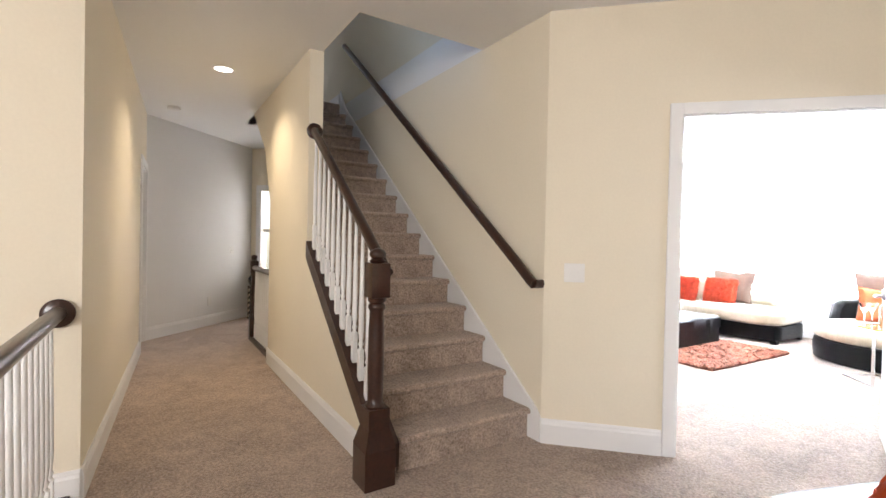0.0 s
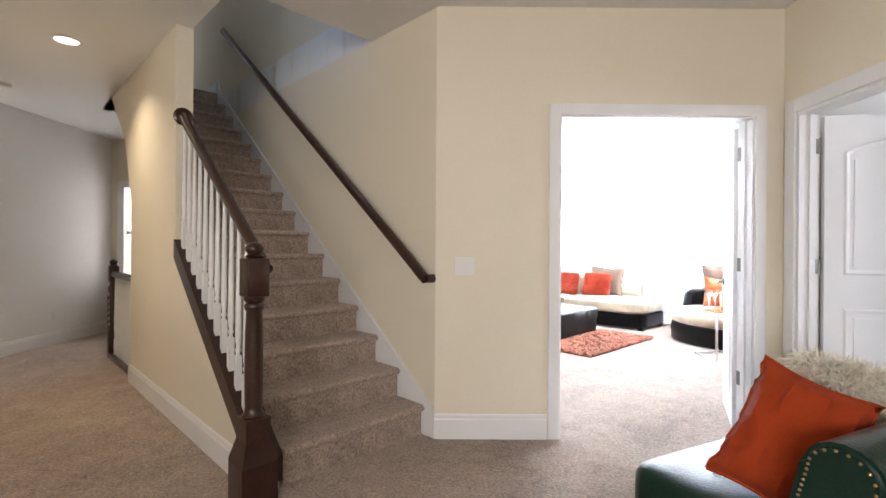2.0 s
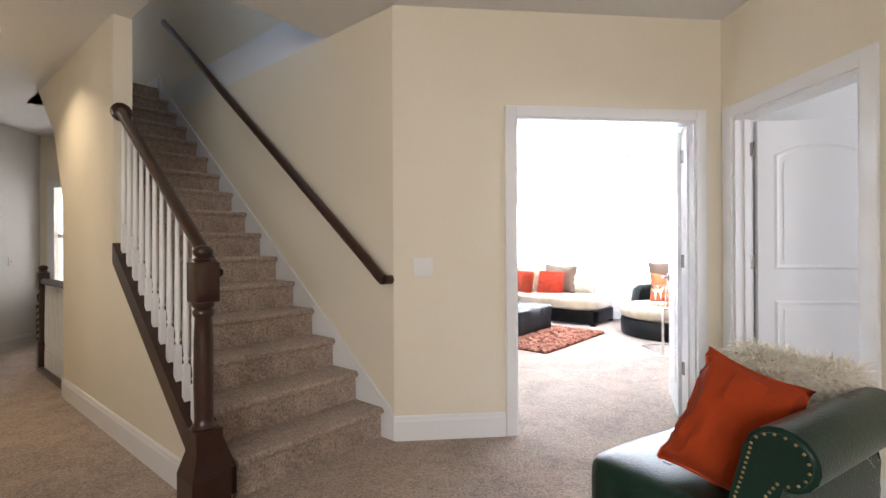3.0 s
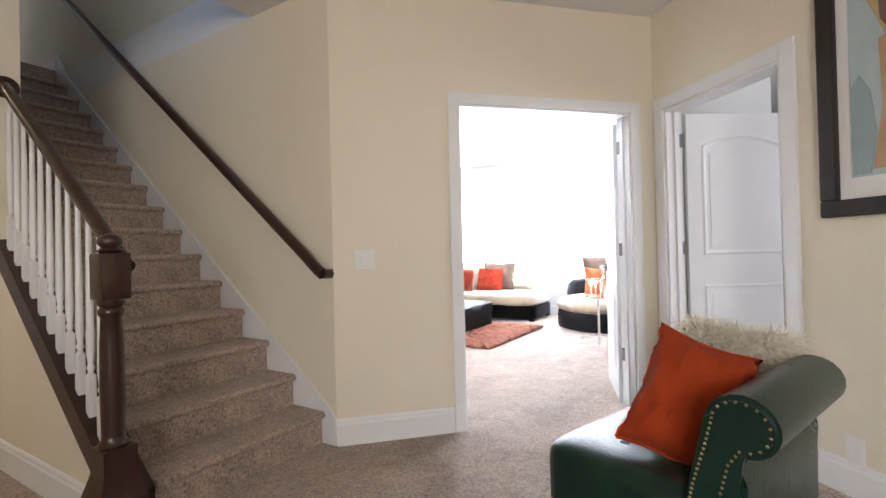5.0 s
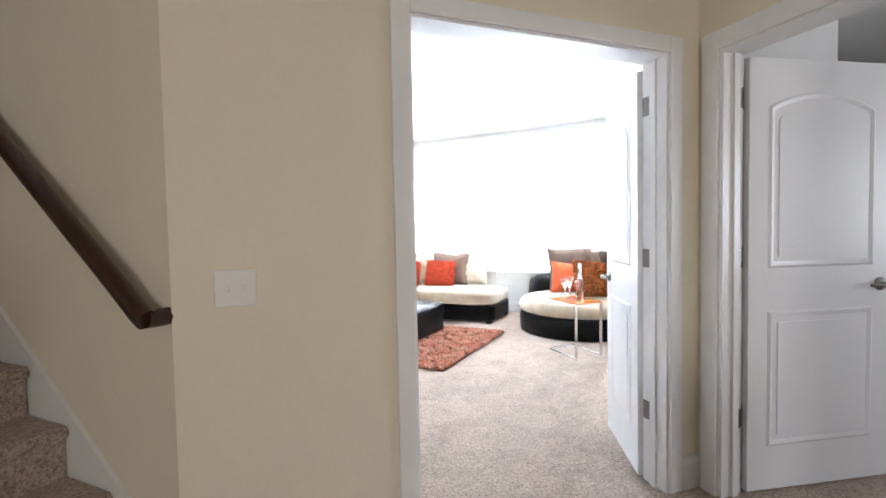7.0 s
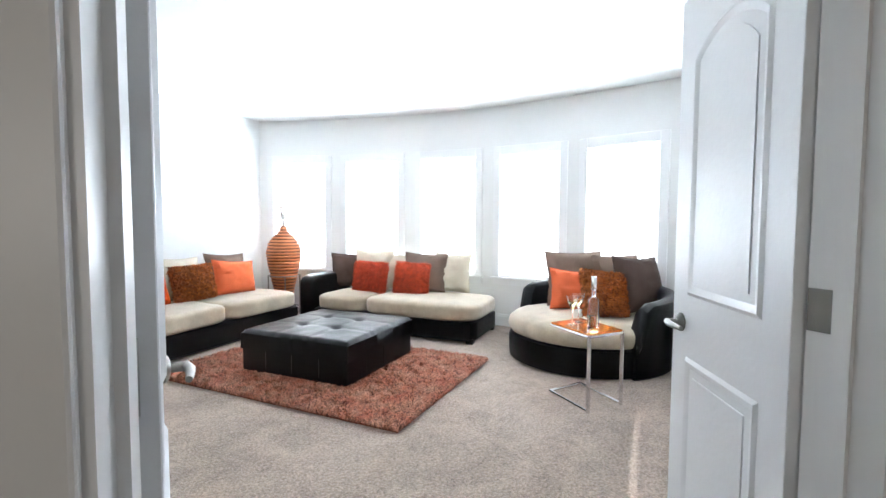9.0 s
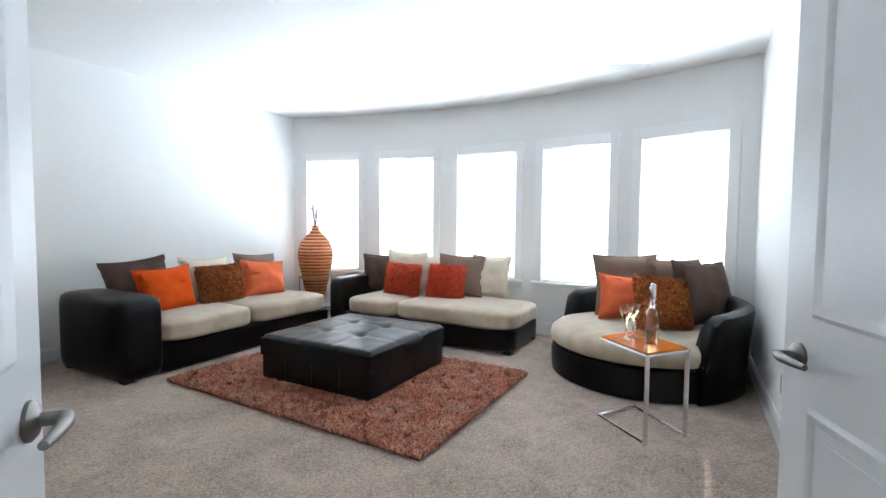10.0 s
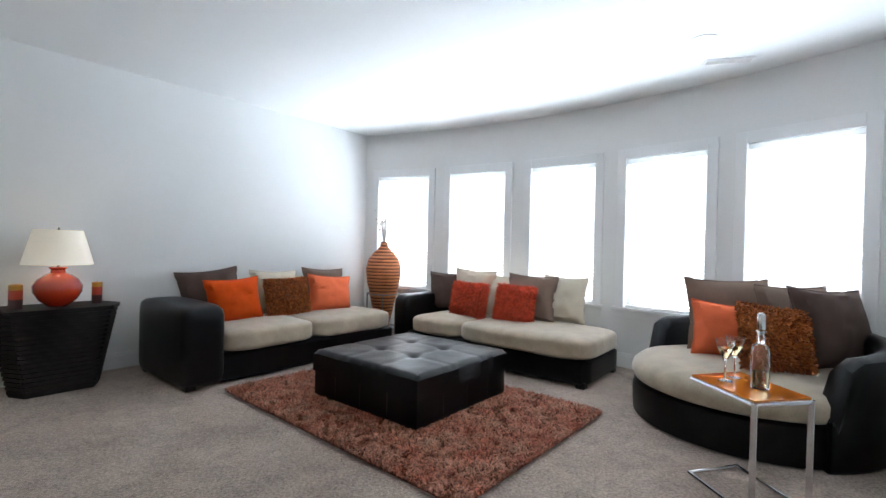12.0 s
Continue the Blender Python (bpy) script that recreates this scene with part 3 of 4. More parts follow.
def jambs(th, x0, x1, top, y0, y1):
    for a, b, z0, z1 in ((x0, x0 + 0.018, 0, top), (x1 - 0.018, x1, 0, top), (x0 + 0.018, x1 - 0.018, top - 0.018, top)):
        part("jamb", boxed(a, y0 - 0.002, z0, b, y1 + 0.002, z1), TRIM, th)
    for a, b, z0, z1 in ((x0 + 0.018, x0 + 0.03, 0, top - 0.018), (x1 - 0.03, x1 - 0.018, 0, top - 0.018)):
        part("door_stop", boxed(a, y0 + 0.055, z0, b, y0 + 0.09, z1), TRIM, th)


# double door, both leaves swung into the sitting room
th = thing("door_1", pose(0, 3.6, 0), "white double door with both leaves standing open", "door", "", "structure")
casing_set(th, DOOR1[0] + 0.008, DOOR1[1] - 0.008, DOOR1[3] - 0.008, 0, -1, 0.072)
casing_set(th, DOOR1[0] + 0.008, DOOR1[1] - 0.008, DOOR1[3] - 0.008, 0.14, 1, 0.072)
jambs(th, DOOR1[0], DOOR1[1], DOOR1[3], 0, 0.14)
door_leaf(th, pose(1.092, 0.15, 0, 0, 0, 99.5), 0.60, 1)
door_leaf(th, pose(2.296, 0.15, 0, 0, 0, 63.5), 0.60, -1)
for x, s in ((1.088, 1), (2.300, -1)):
    for z in (0.36, 1.11, 1.84):
        part("hinge_leaf", boxed(min(x, x + 0.003 * s), 0.095, z - 0.045, max(x, x + 0.003 * s), 0.14, z + 0.045), NICKEL, th, "brushed nickel hinge leaf")

# bedroom door, swung into the bedroom; its own x axis runs along the wall
th = thing("door_2", pose(2.5, 3.6, 0, 0, 0, -90), "white arched two-panel door standing open into the bedroom", "door", "", "structure")
casing_set(th, 3.6 - D2A, 3.6 - D2B, 2.05, 0, -1, 0.083)
jambs(th, 3.6 - D2A, 3.6 - D2B, 2.05, 0, 0.12)
door_leaf(th, pose(3.6 - D2A + 0.022, 0.135, 0, 0, 0, 79), 0.795, 1)
for z in (0.36, 1.11, 1.84):
    part("hinge_leaf", boxed(3.6 - D2A + 0.018, 0.07, z - 0.045, 3.6 - D2A + 0.021, 0.118, z + 0.045), NICKEL, th, "brushed nickel hinge leaf")

# closed door in the corridor
th = thing("door_3", along(HL0, HL1), "closed white corridor door with white casing", "door", "", "structure")
casing_set(th, 3.17, 3.85, 2.05, 0, -1)
jambs(th, 3.17, 3.85, 2.05, 0, 0.12)
part("leaf", boxed(3.19, 0.06, 0.01, 3.83, 0.095, 2.03), DOORWHITE, th)

# ---- staircase ----
th = thing("staircase", HOUSE, "carpeted taupe staircase rising between two walls", "staircase")
STEPS = 15
prof = [(0.03, -RISE), (0.03, -0.045), (0.012, -0.04), (0.0, -0.026), (0.003, -0.010), (0.016, 0.0), (RUN + 0.03, 0.0), (RUN + 0.03, -RISE)]
step_mesh = finish("step", prism(bmesh.new(), prof, 1.79, 2.738, "x"), CARPET)
for k in range(STEPS):
    ob = new("step", step_mesh)
    ob.parent = th
    ob.matrix_local = pose(0, V0 - 0.02 + RUN * k, RISE * (k + 1))
top_v = V0 + RUN * STEPS
part("landing", boxed(0.6, top_v, 2.86, 2.738, 8.0, RISE * 16), CARPET, th, "carpeted upper landing")
bm = prism(bmesh.new(), [(2.345, 0), (2.345, 0.155), (2.38, 0.205), (V0 + 14.2 * RUN, 0.205 + (V0 + 14.2 * RUN - 2.38) * 0.776), (V0 + 15 * RUN, 3.25), (V0 + 15 * RUN, 2.6), (2.7, 0)], 2.742, 2.758, "x")
part("skirt_board", bm, TRIM, th, "white skirt board")
bm = prism(bmesh.new(), [(6.2, 3.07), (8.0, 3.07), (8.0, 3.22), (6.2, 3.22)], 2.742, 2.758, "x")
part("skirt_board", bm, TRIM, th)
# dark stringer cap
pts = [(2.44, slope(2.44)), (3.80, slope(3.80)), (3.80, slope(3.80) + 0.13), (2.44, slope(2.44) + 0.13)]
bm = prism(bmesh.new(), pts, 1.652, 1.79, "x")
part("stringer", bm, WOOD, th, "dark stained sloping stringer cap")

# ---- railing on the stairs ----
th = thing("stair_railing", HOUSE, "dark wooden stair railing with white turned balusters", "railing")
NU, NV = 1.632, 2.42
bm = bmesh.new()
box(bm, NU - 0.085, NV - 0.085, 0, NU + 0.085, NV + 0.085, 0.20, 0.004)
part("newel_base", bm, WOOD, th)
bm = bmesh.new()
for (w0, z0), (w1, z1) in (((0.085, 0.20), (0.058, 0.30)), ((0.058, 0.30), (0.058, 0.40))):
    a = [bm.verts.new((NU + x * w0, NV + y * w0, z0)) for x, y in ((-1, -1), (1, -1), (1, 1), (-1, 1))]
    b = [bm.verts.new((NU + x * w1, NV + y * w1, z1)) for x, y in ((-1, -1), (1, -1), (1, 1), (-1, 1))]
    for i in range(4):
        bm.faces.new((a[i], a[(i + 1) % 4], b[(i + 1) % 4], b[i]))
    bm.faces.new(b)
lathe(bm, [(0.052, 0.40), (0.055, 0.41), (0.042, 0.425), (0.040, 0.45), (0.043, 0.60), (0.041, 0.80), (0.036, 0.90), (0.045, 0.915), (0.045, 0.93), (0.036, 0.94), (0.048, 0.955), (0.048, 0.97)], 24, (NU, NV, 0))
box(bm, NU - 0.052, NV - 0.052, 0.97, NU + 0.052, NV + 0.052, 1.15, 0.006)
lathe(bm, [(0.035, 1.15), (0.045, 1.16), (0.03, 1.172), (0.042, 1.185), (0.044, 1.20), (0.032, 1.218), (0.005, 1.228)], 20, (NU, NV, 0))
part("newel_post", bm, WOOD, th, "", None, True)


def rail_z(v):
    return 1.10 + (v - 2.45) * 0.755


bm = bmesh.new()
rail_pts = [(1.70, v, rail_z(v)) for v in (2.44, 2.9, 3.4, 3.74)] + [(1.70, 3.785, rail_z(3.785) + 0.0)]
tube(bm, rail_pts, 0.031, 14, 1.05)
part("handrail", bm, WOOD, th, "", None, True)
bm = lathe(bmesh.new(), [(0.062, 0), (0.062, 0.012), (0.05, 0.02), (0.0, 0.022)], 24)
part("rosette", bm, WOOD, th, "", pose(1.705, 3.80, rail_z(3.785), 90, 0, 0), True)


def baluster_mesh(h, base):
    bm = bmesh.new()
    box(bm, -0.016, -0.016, 0, 0.016, 0.016, base, 0.002, 1)
    prof = [(0.016, base), (0.010, base + 0.012), (0.017, base + 0.03), (0.011, base + 0.045), (0.0165, base + 0.10), (0.015, base + 0.25), (0.0095, h)]
    return finish("baluster", lathe(bm, prof, 12), TRIM, True)


v = 2.575
while v < 3.78:
    z0 = slope(v) + 0.115
    lift = 0.19
    ob = new("baluster", baluster_mesh(rail_z(v) - z0 - 0.025, lift))
    ob.parent = th
    ob.matrix_local = pose(1.70, v, z0)
    v += RUN / 2.35

# ---- wall handrail ----
th = thing("wall_handrail", HOUSE, "dark wooden handrail fixed along the stair wall", "handrail")
bm = bmesh.new()
tube(bm, [(2.685, 2.36, 1.012), (2.685, 2.39, 1.03), (2.685, 2.5, 1.12), (2.685, 4.0, 2.285), (2.685, 5.85, 3.72)], 0.031, 14, 1.1)
tube(bm, [(2.685, 2.365, 1.014), (2.72, 2.365, 1.012), (2.759, 2.365, 1.012)], 0.028, 12)
part("rail", bm, WOOD, th, "", None, True)
for v in (2.75, 3.7, 4.7, 5.6):
    z = 1.015 + (v - 2.36) * 0.776
    bm = bmesh.new()
    tube(bm, [(2.759, v, z - 0.08), (2.72, v, z - 0.07), (2.69, v, z - 0.03)], 0.007, 8)
    lathe(bm, [(0.02, 0), (0.02, 0.006)], 12, (2.752, v, z - 0.085))
    part("bracket", bm, NICKEL, th, "metal rail bracket", None, True)


# ---- landing railings ----
def flat_railing(name, label, u, va, vb, newel, wall_end):
    th = thing(name, HOUSE, label, "railing")
    bm = tube(bmesh.new(), [(u, va, 0.90), (u, (va + vb) / 2, 0.90), (u, vb, 0.90)], 0.032, 14, 1.05)
    part("handrail", bm, WOOD, th, "", None, True)
    part("base_rail", boxed(u - 0.05, min(va, vb), 0.0, u + 0.05, max(va, vb), 0.045, 0.004), WOOD, th)
    lo, hi = sorted((va, vb))
    mesh = baluster_mesh(0.845, 0.17)
    n = int((hi - lo - 0.1) / 0.098)
    for k in range(n):
        ob = new("baluster", mesh)
        ob.parent = th
        ob.matrix_local = pose(u, lo + 0.09 + 0.098 * k, 0.045)
    if wall_end:
        bm = lathe(bmesh.new(), [(0.066, 0), (0.066, 0.012), (0.052, 0.022), (0.0, 0.024)], 24)
        part("rosette", bm, WOOD, th, "", pose(u, vb, 0.90, 90, 0, 0), True)
    if newel is not None:
        bm = bmesh.new()
        box(bm, u - 0.05, newel - 0.05, 0, u + 0.05, newel + 0.05, 0.30, 0.004)
        lathe(bm, [(0.045, 0.30), (0.036, 0.33), (0.038, 0.6), (0.034, 0.80), (0.045, 0.82)], 20, (u, newel, 0))
        box(bm, u - 0.045, newel - 0.045, 0.82, u + 0.045, newel + 0.045, 0.99, 0.005)
        lathe(bm, [(0.03, 0.99), (0.042, 1.0), (0.028, 1.012), (0.042, 1.03), (0.03, 1.055), (0.003, 1.065)], 18, (u, newel, 0))
        part("newel_post", bm, WOOD, th, "", None, True)


flat_railing("landing_railing", "dark wooden landing railing with white balusters", 0.28, 0.9, 2.95, None, True)
flat_railing("corridor_railing", "dark wooden corridor railing with white balusters", 1.74, 6.32, 5.14, 6.34, False)

# ---- hall things ----
def light_plate(m, w, h, label, toggles):
    th = thing("light_switch" if toggles else "wall_outlet", m, label, "switch" if toggles else "outlet")
    part("plate", boxed(-w / 2, -0.007, -h / 2, w / 2, 0, h / 2, 0.003), PLASTIC, th)
    for k in range(toggles):
        x = (k - (toggles - 1) / 2) * 0.046
        part("toggle", boxed(x - 0.005, -0.016, -0.012, x + 0.005, -0.007, 0.012, 0.002, 1), PLASTIC, th)
    if not toggles:
        for z in (-0.022, 0.022):
            part("socket", boxed(-0.016, -0.009, z - 0.014, 0.016, -0.007, z + 0.014), PLASTIC, th)


light_plate(pose(0.475, 3.6, 1.09), 0.125, 0.118, "white double light switch on the cream wall", 2)
light_plate(pose(2.5, 2.36, 0.21, 0, 0, -90), 0.075, 0.12, "white wall outlet low on the cream wall", 0)
light_plate(HOUSE @ pose(6.75, 0.95, 0.35, 0, 0, 180), 0.075, 0.12, "white wall outlet low on the room wall", 0)
light_plate(pose(-4.42, 6.35, 0.35, 0, 0, 90), 0.075, 0.12, "white wall outlet at the corridor end", 0)
light_plate(pose(-4.42, 6.83, 1.08, 0, 0, 90), 0.075, 0.12, "white single light switch at the corridor end", 1)


def can_light(u, v, watts, colour, lit=True):
    x, y = uv(u, v)
    th = thing("recessed_light", pose(x, y, CEIL), "round white recessed ceiling light, switched on", "ceiling light", "recessed lights")
    bm = bmesh.new()
    seg = 32
    prof = [(0.095, -0.001), (0.093, -0.007), (0.078, -0.008), (0.073, -0.002)]
    rings = [[bm.verts.new((r * math.cos(2 * math.pi * i / seg), r * math.sin(2 * math.pi * i / seg), z)) for i in range(seg)] for r, z in prof]
    for a, b in zip(rings, rings[1:]):
        for i in range(seg):
            bm.faces.new((a[i], a[(i + 1) % seg], b[(i + 1) % seg], b[i]))
    part("trim_ring", bm, TRIM, th, "", None, True)
    part("lens", lathe(bmesh.new(), [(0.073, -0.004), (0.073, -0.002)], 28), LIT, th, "glowing lens")
    disk_lamp("lamp_light", (x, y, CEIL - 0.012), 0.07, watts, colour)


can_light(1.16, 4.67, 7.5, WARM)
for u, v in ((7.56, 2.10), (7.77, 3.72), (7.58, 5.33)):
    can_light(u, v, 2.5, (1.0, 0.9, 0.75))


def vent(u, v, yaw, w=0.36, d=0.11):
    x, y = uv(u, v)
    th = thing("ceiling_vent", pose(x, y, CEIL, 0, 0, yaw), "white slotted air vent in the ceiling", "vent", "ceiling vents")
    part("frame", boxed(-w / 2, -d / 2, -0.008, w / 2, d / 2, -0.001, 0.002, 1), TRIM, th)
    for k in range(6):
        y0 = -d / 2 + 0.018 + k * (d - 0.036) / 5.5
        part("slat", boxed(-w / 2 + 0.02, y0, -0.013, w / 2 - 0.02, y0 + 0.004, -0.008), PLASTIC, th)


vent(8.08, 2.01, -20)
vent(8.09, 5.46, 75)
th = thing("smoke_detector", pose(*uv(0.85, 6.3), CEIL), "round white smoke detector on the corridor ceiling", "detector")
part("cover", lathe(bmesh.new(), [(0.05, -0.04), (0.065, -0.03), (0.07, 0.0)], 24), PLASTIC, th, "", None, True)

# framed picture on the bedroom wall
th = thing("framed_picture", pose(2.5, 2.46, 1.235, 0, 0, -90), "large abstract print in a black frame on the wall", "picture")
PW, PH, FW = 0.86, 1.12, 0.075
for x0, z0, x1, z1 in ((0, 0, PW, FW), (0, PH - FW, PW, PH), (0, FW, FW, PH - FW), (PW - FW, FW, PW, PH - FW)):
    part("frame", boxed(x0, -0.035, z0, x1, 0, z1, 0.008), BLACKFRAME, th)
part("mat_board", boxed(FW, -0.010, FW, PW - FW, -0.002, PH - FW), MATBOARD, th)
ART = [mat("print blue grey", (0.33, 0.42, 0.45), 0.7, 0.15, 8), mat("print pale blue", (0.48, 0.58, 0.60), 0.7, 0.12, 8), mat("print tan", (0.55, 0.36, 0.22), 0.7, 0.15, 8), mat("print ochre", (0.62, 0.48, 0.25), 0.7, 0.15, 8), mat("print umber", (0.20, 0.13, 0.11), 0.7, 0.15, 8)]
part("print", boxed(FW + 0.05, -0.013, FW + 0.09, PW - FW - 0.05, -0.010, PH - FW - 0.08), ART[1], th, "pale blue print ground")
for mi, y, base, pts in ((3, -0.0150, 0, [(0.16, 1.0), (0.24, 0.80), (0.30, 0.62), (0.33, 0.62), (0.36, 1.03), (0.2, 1.03)]),
                         (2, -0.0165, 0, [(0.21, 0.19), (0.30, 0.19), (0.33, 0.5), (0.30, 0.75), (0.24, 0.72), (0.25, 0.45)]),
                         (0, -0.0180, 0, [(0.135, 0.175), (0.20, 0.175), (0.225, 0.35), (0.205, 0.52), (0.165, 0.60), (0.135, 0.55)]),
                         (4, -0.0195, 0, [(0.25, 0.80), (0.32, 0.66), (0.45, 0.72), (0.52, 1.0), (0.24, 1.02)]),
                         (0, -0.0210, 0, [(0.42, 0.20), (0.62, 0.22), (0.66, 0.60), (0.52, 0.70), (0.44, 0.5)])):
    part("printed_shape", prism(bmesh.new(), pts, y, -0.0125, "y"), ART[mi], th)

# slipper chair of green leather, scrolled back
CH = pose(1.01, 2.375, 0, 0, 0, -65)
th = thing("slipper_chair", CH, "green leather slipper chair with scrolled back and nailheads", "chair")
CW = 0.68
seat = soft_box(0.66, CW, 0.285, 9, 10, 0.10, 0.004)
part("seat", seat, GREEN, th, "", pose(0.33, CW / 2, 0.15), True)
outline = [(0.50, 0.18), (0.50, 0.40), (0.535, 0.52), (0.56, 0.62), (0.567, 0.66)]
for k in range(0, 15):
    a = radians(165 - k * 19)
    outline.append((0.655 + 0.088 * math.cos(a), 0.655 + 0.082 * math.sin(a)))
outline += [(0.665, 0.50), (0.66, 0.40), (0.66, 0.18)]
bm = prism(bmesh.new(), outline, 0.0, CW, "y")
bmesh.ops.bevel(bm, geom=[e for e in bm.edges if abs(e.verts[0].co.y - e.verts[1].co.y) < 1e-4], offset=0.014, segments=3, affect="EDGES")
part("backrest", bm, GREEN, th, "scrolled green leather back", None, True)
inner = [(0.512, 0.36), (0.535, 0.47), (0.566, 0.575), (0.585, 0.65)]
for k in range(0, 13):
    a = radians(160 - k * 21)
    inner.append((0.655 + 0.068 * math.cos(a), 0.657 + 0.063 * math.sin(a)))
inner += [(0.625, 0.55), (0.605, 0.47), (0.60, 0.36), (0.595, 0.26)]
nails = []
for p, q in zip(inner, inner[1:]):
    ln = math.hypot(q[0] - p[0], q[1] - p[1])
    for j in range(max(1, int(ln / 0.014))):
        s = j / max(1, int(ln / 0.014))
        nails.append((p[0] + (q[0] - p[0]) * s, 0.0, p[1] + (q[1] - p[1]) * s, 0))
x = 0.02
while x < 0.50:
    nails.append((x, 0.0, 0.235, 0))
    x += 0.014
y = 0.02
while y < CW - 0.01:
    nails.append((0.0, y, 0.235, 1))
    y += 0.014
nail = finish("nailhead", lathe(bmesh.new(), [(0.0045, 0), (0.0038, 0.0025), (0.0015, 0.004)], 8), BRASS, True)
for x, y, z, face in nails[:280]:
    ob = new("nailhead", nail)
    ob.parent = th
    ob.matrix_local = pose(x, y, z, 90, 0, 0) if not face else pose(x, y, z, 0, -90, 0)
for x, y in ((0.06, 0.06), (0.06, CW - 0.06), (0.62, 0.06), (0.62, CW - 0.06)):
    part("leg", lathe(bmesh.new(), [(0.018, 0), (0.028, 0.06), (0.024, 0.10), (0.035, 0.16)], 14, (x, y, 0)), WOOD, th, "dark turned leg", None, True)


def pillow(m, w, h, t, material, label, seed=0, tufts=None, group=""):
    mesh = finish("pillow", pillow_mesh(w, h, t, seed), material, True)
    ob = new("pillow", mesh)
    ob.matrix_world = m
    tagged(ob, label, "pillow", group)
    if not tufts:
        part("piping", pillow_edge(w, h, seed), material, ob, "", None, True)
    if tufts:
        count, ln, wd, droop = tufts
        hm = hairs(mesh, count, ln, wd, random.Random(seed), droop)
        hm.materials.append(material)
        fur = new("pile", hm)
        fur.parent = ob
        tagged(fur, kind="stuff")
    return ob


pillow(CH @ pose(0.38, 0.145, 0.435, 0, 0, 23) @ pose(0, 0, 0, -20, 0, 0) @ pose(0, 0, 0, 0, 20, 0), 0.30, 0.42, 0.16, ORANGE, "burnt orange square pillow leaning on the green chair", 3)
pillow(CH @ pose(0.44, 0.52, 0.45, 0, 0, 34) @ pose(0, 0, 0, -16, 0, 0) @ pose(0, 0, 0, 0, 10, 0), 0.38, 0.37, 0.16, FUR, "shaggy ivory fur pillow leaning on the green chair", 5, (11000, 0.075, 0.0045, 0.3))

# vase on a lattice pedestal at the corridor end
th = thing("floor_vase", pose(-4.18, 7.05, 0), "dark urn on a lattice-patterned pedestal", "vase")
part("pedestal", lathe(bmesh.new(), [(0.09, 0), (0.09, 0.5), (0.095, 0.52)], 8), BLACKFRAME, th)
for k in range(8):
    for j in range(6):
        a = math.pi / 4 * (k + 0.5)
        part("lattice_inlay", boxed(-0.016, -0.002, -0.028, 0.016, 0.002, 0.028), CREAMCLOTH, th, "", pose(0.0865 * math.cos(a), 0.0865 * math.sin(a), 0.06 + 0.08 * j, 0, 0, math.degrees(a) + 90) @ pose(0, 0, 0, 0, 45, 0))
part("urn", lathe(bmesh.new(), [(0.05, 0.52), (0.08, 0.58), (0.085, 0.64), (0.05, 0.70), (0.04, 0.73), (0.06, 0.76)], 20), ESPRESSO, th, "dark glazed urn", None, True)

# bedroom chest and television
th = thing("tall_chest", pose(4.42, 2.75, 0), "tall dark espresso chest of drawers in the bedroom", "chest")
part("body", boxed(0, 0, 0, 0.5, 1.2, 1.40, 0.006), ESPRESSO, th)
for j in range(4):
    part("drawer_front", boxed(-0.016, 0.04, 0.10 + j * 0.32, 0.0, 1.16, 0.39 + j * 0.32, 0.005), ESPRESSO, th)
th = thing("television", pose(4.62, 3.3, 1.40, 0, 0, 10), "black flat television standing on the chest", "television")
part("screen", boxed(-0.02, -0.5, 0.06, 0.03, 0.5, 0.60, 0.008), SCREEN, th)
part("stand", boxed(-0.10, -0.2, 0, 0.10, 0.2, 0.06, 0.01), ESPRESSO, th)


# ---- sitting room ----
def H(u, v, z=0, yaw=0):
    return HOUSE @ pose(u, v, z, 0, 0, yaw)


def foot(th, x, y, h=0.06):
    part("foot", boxed(x - 0.04, y - 0.04, 0, x + 0.04, y + 0.04, h, 0.004), ESPRESSO, th, "short dark foot")


# rug: shaggy pile on a backing
RU0, RU1, RV0, RV1 = 5.49, 7.15, 2.67, 5.06
th = thing("shag_rug", H(RU0, RV0, 0, -2) @ pose(-RU0, -RV0, 0), "rust and tan shag rug on the carpet", "rug")
part("backing", boxed(RU0 + 0.01, RV0 + 0.01, 0.001, RU1 - 0.01, RV1 - 0.01, 0.014), RUGBASE, th)
rng = np.random.default_rng(4)
N = 85000
pu, pv = rng.uniform(RU0, RU1, N), rng.uniform(RV0, RV1, N)
keep = ~((pu > 6.05) & (pu < 7.0) & (pv > 3.45) & (pv < 4.35))
pu, pv = pu[keep], pv[keep]
N = len(pu)
swirl = 3.0 * np.sin(pu * 17 + 2 * np.sin(pv * 11)) + 3.0 * np.sin(pv * 19 + 2 * np.sin(pu * 13))
ang, lean, ln = swirl + rng.normal(0, 0.7, N), rng.uniform(0.4, 1.3, N), rng.uniform(0.028, 0.055, N)
du, dv = np.cos(ang), np.sin(ang)
wd = rng.uniform(0.002, 0.0048, N)
base = np.stack([pu, pv, np.full(N, 0.012)], 1)
side = np.stack([-dv * wd, du * wd, np.zeros(N)], 1)
mid = base + np.stack([du * ln * lean * 0.35, dv * ln * lean * 0.35, ln * 0.55], 1)
tip = base + np.stack([du * ln * lean, dv * ln * lean, ln * (1.0 - 0.45 * lean)], 1)
verts = np.stack([base - side, base + side, mid + side, mid - side, tip], 1).reshape(-1, 3)
ids = np.arange(N) * 5
quads = np.stack([ids, ids + 1, ids + 2, ids + 3], 1).tolist()
tris = np.stack([ids + 3, ids + 2, ids + 4], 1).tolist()
me = bpy.data.meshes.new("pile")
me.from_pydata(verts.tolist(), [], quads + tris)
me.materials.append(RUGPILE)
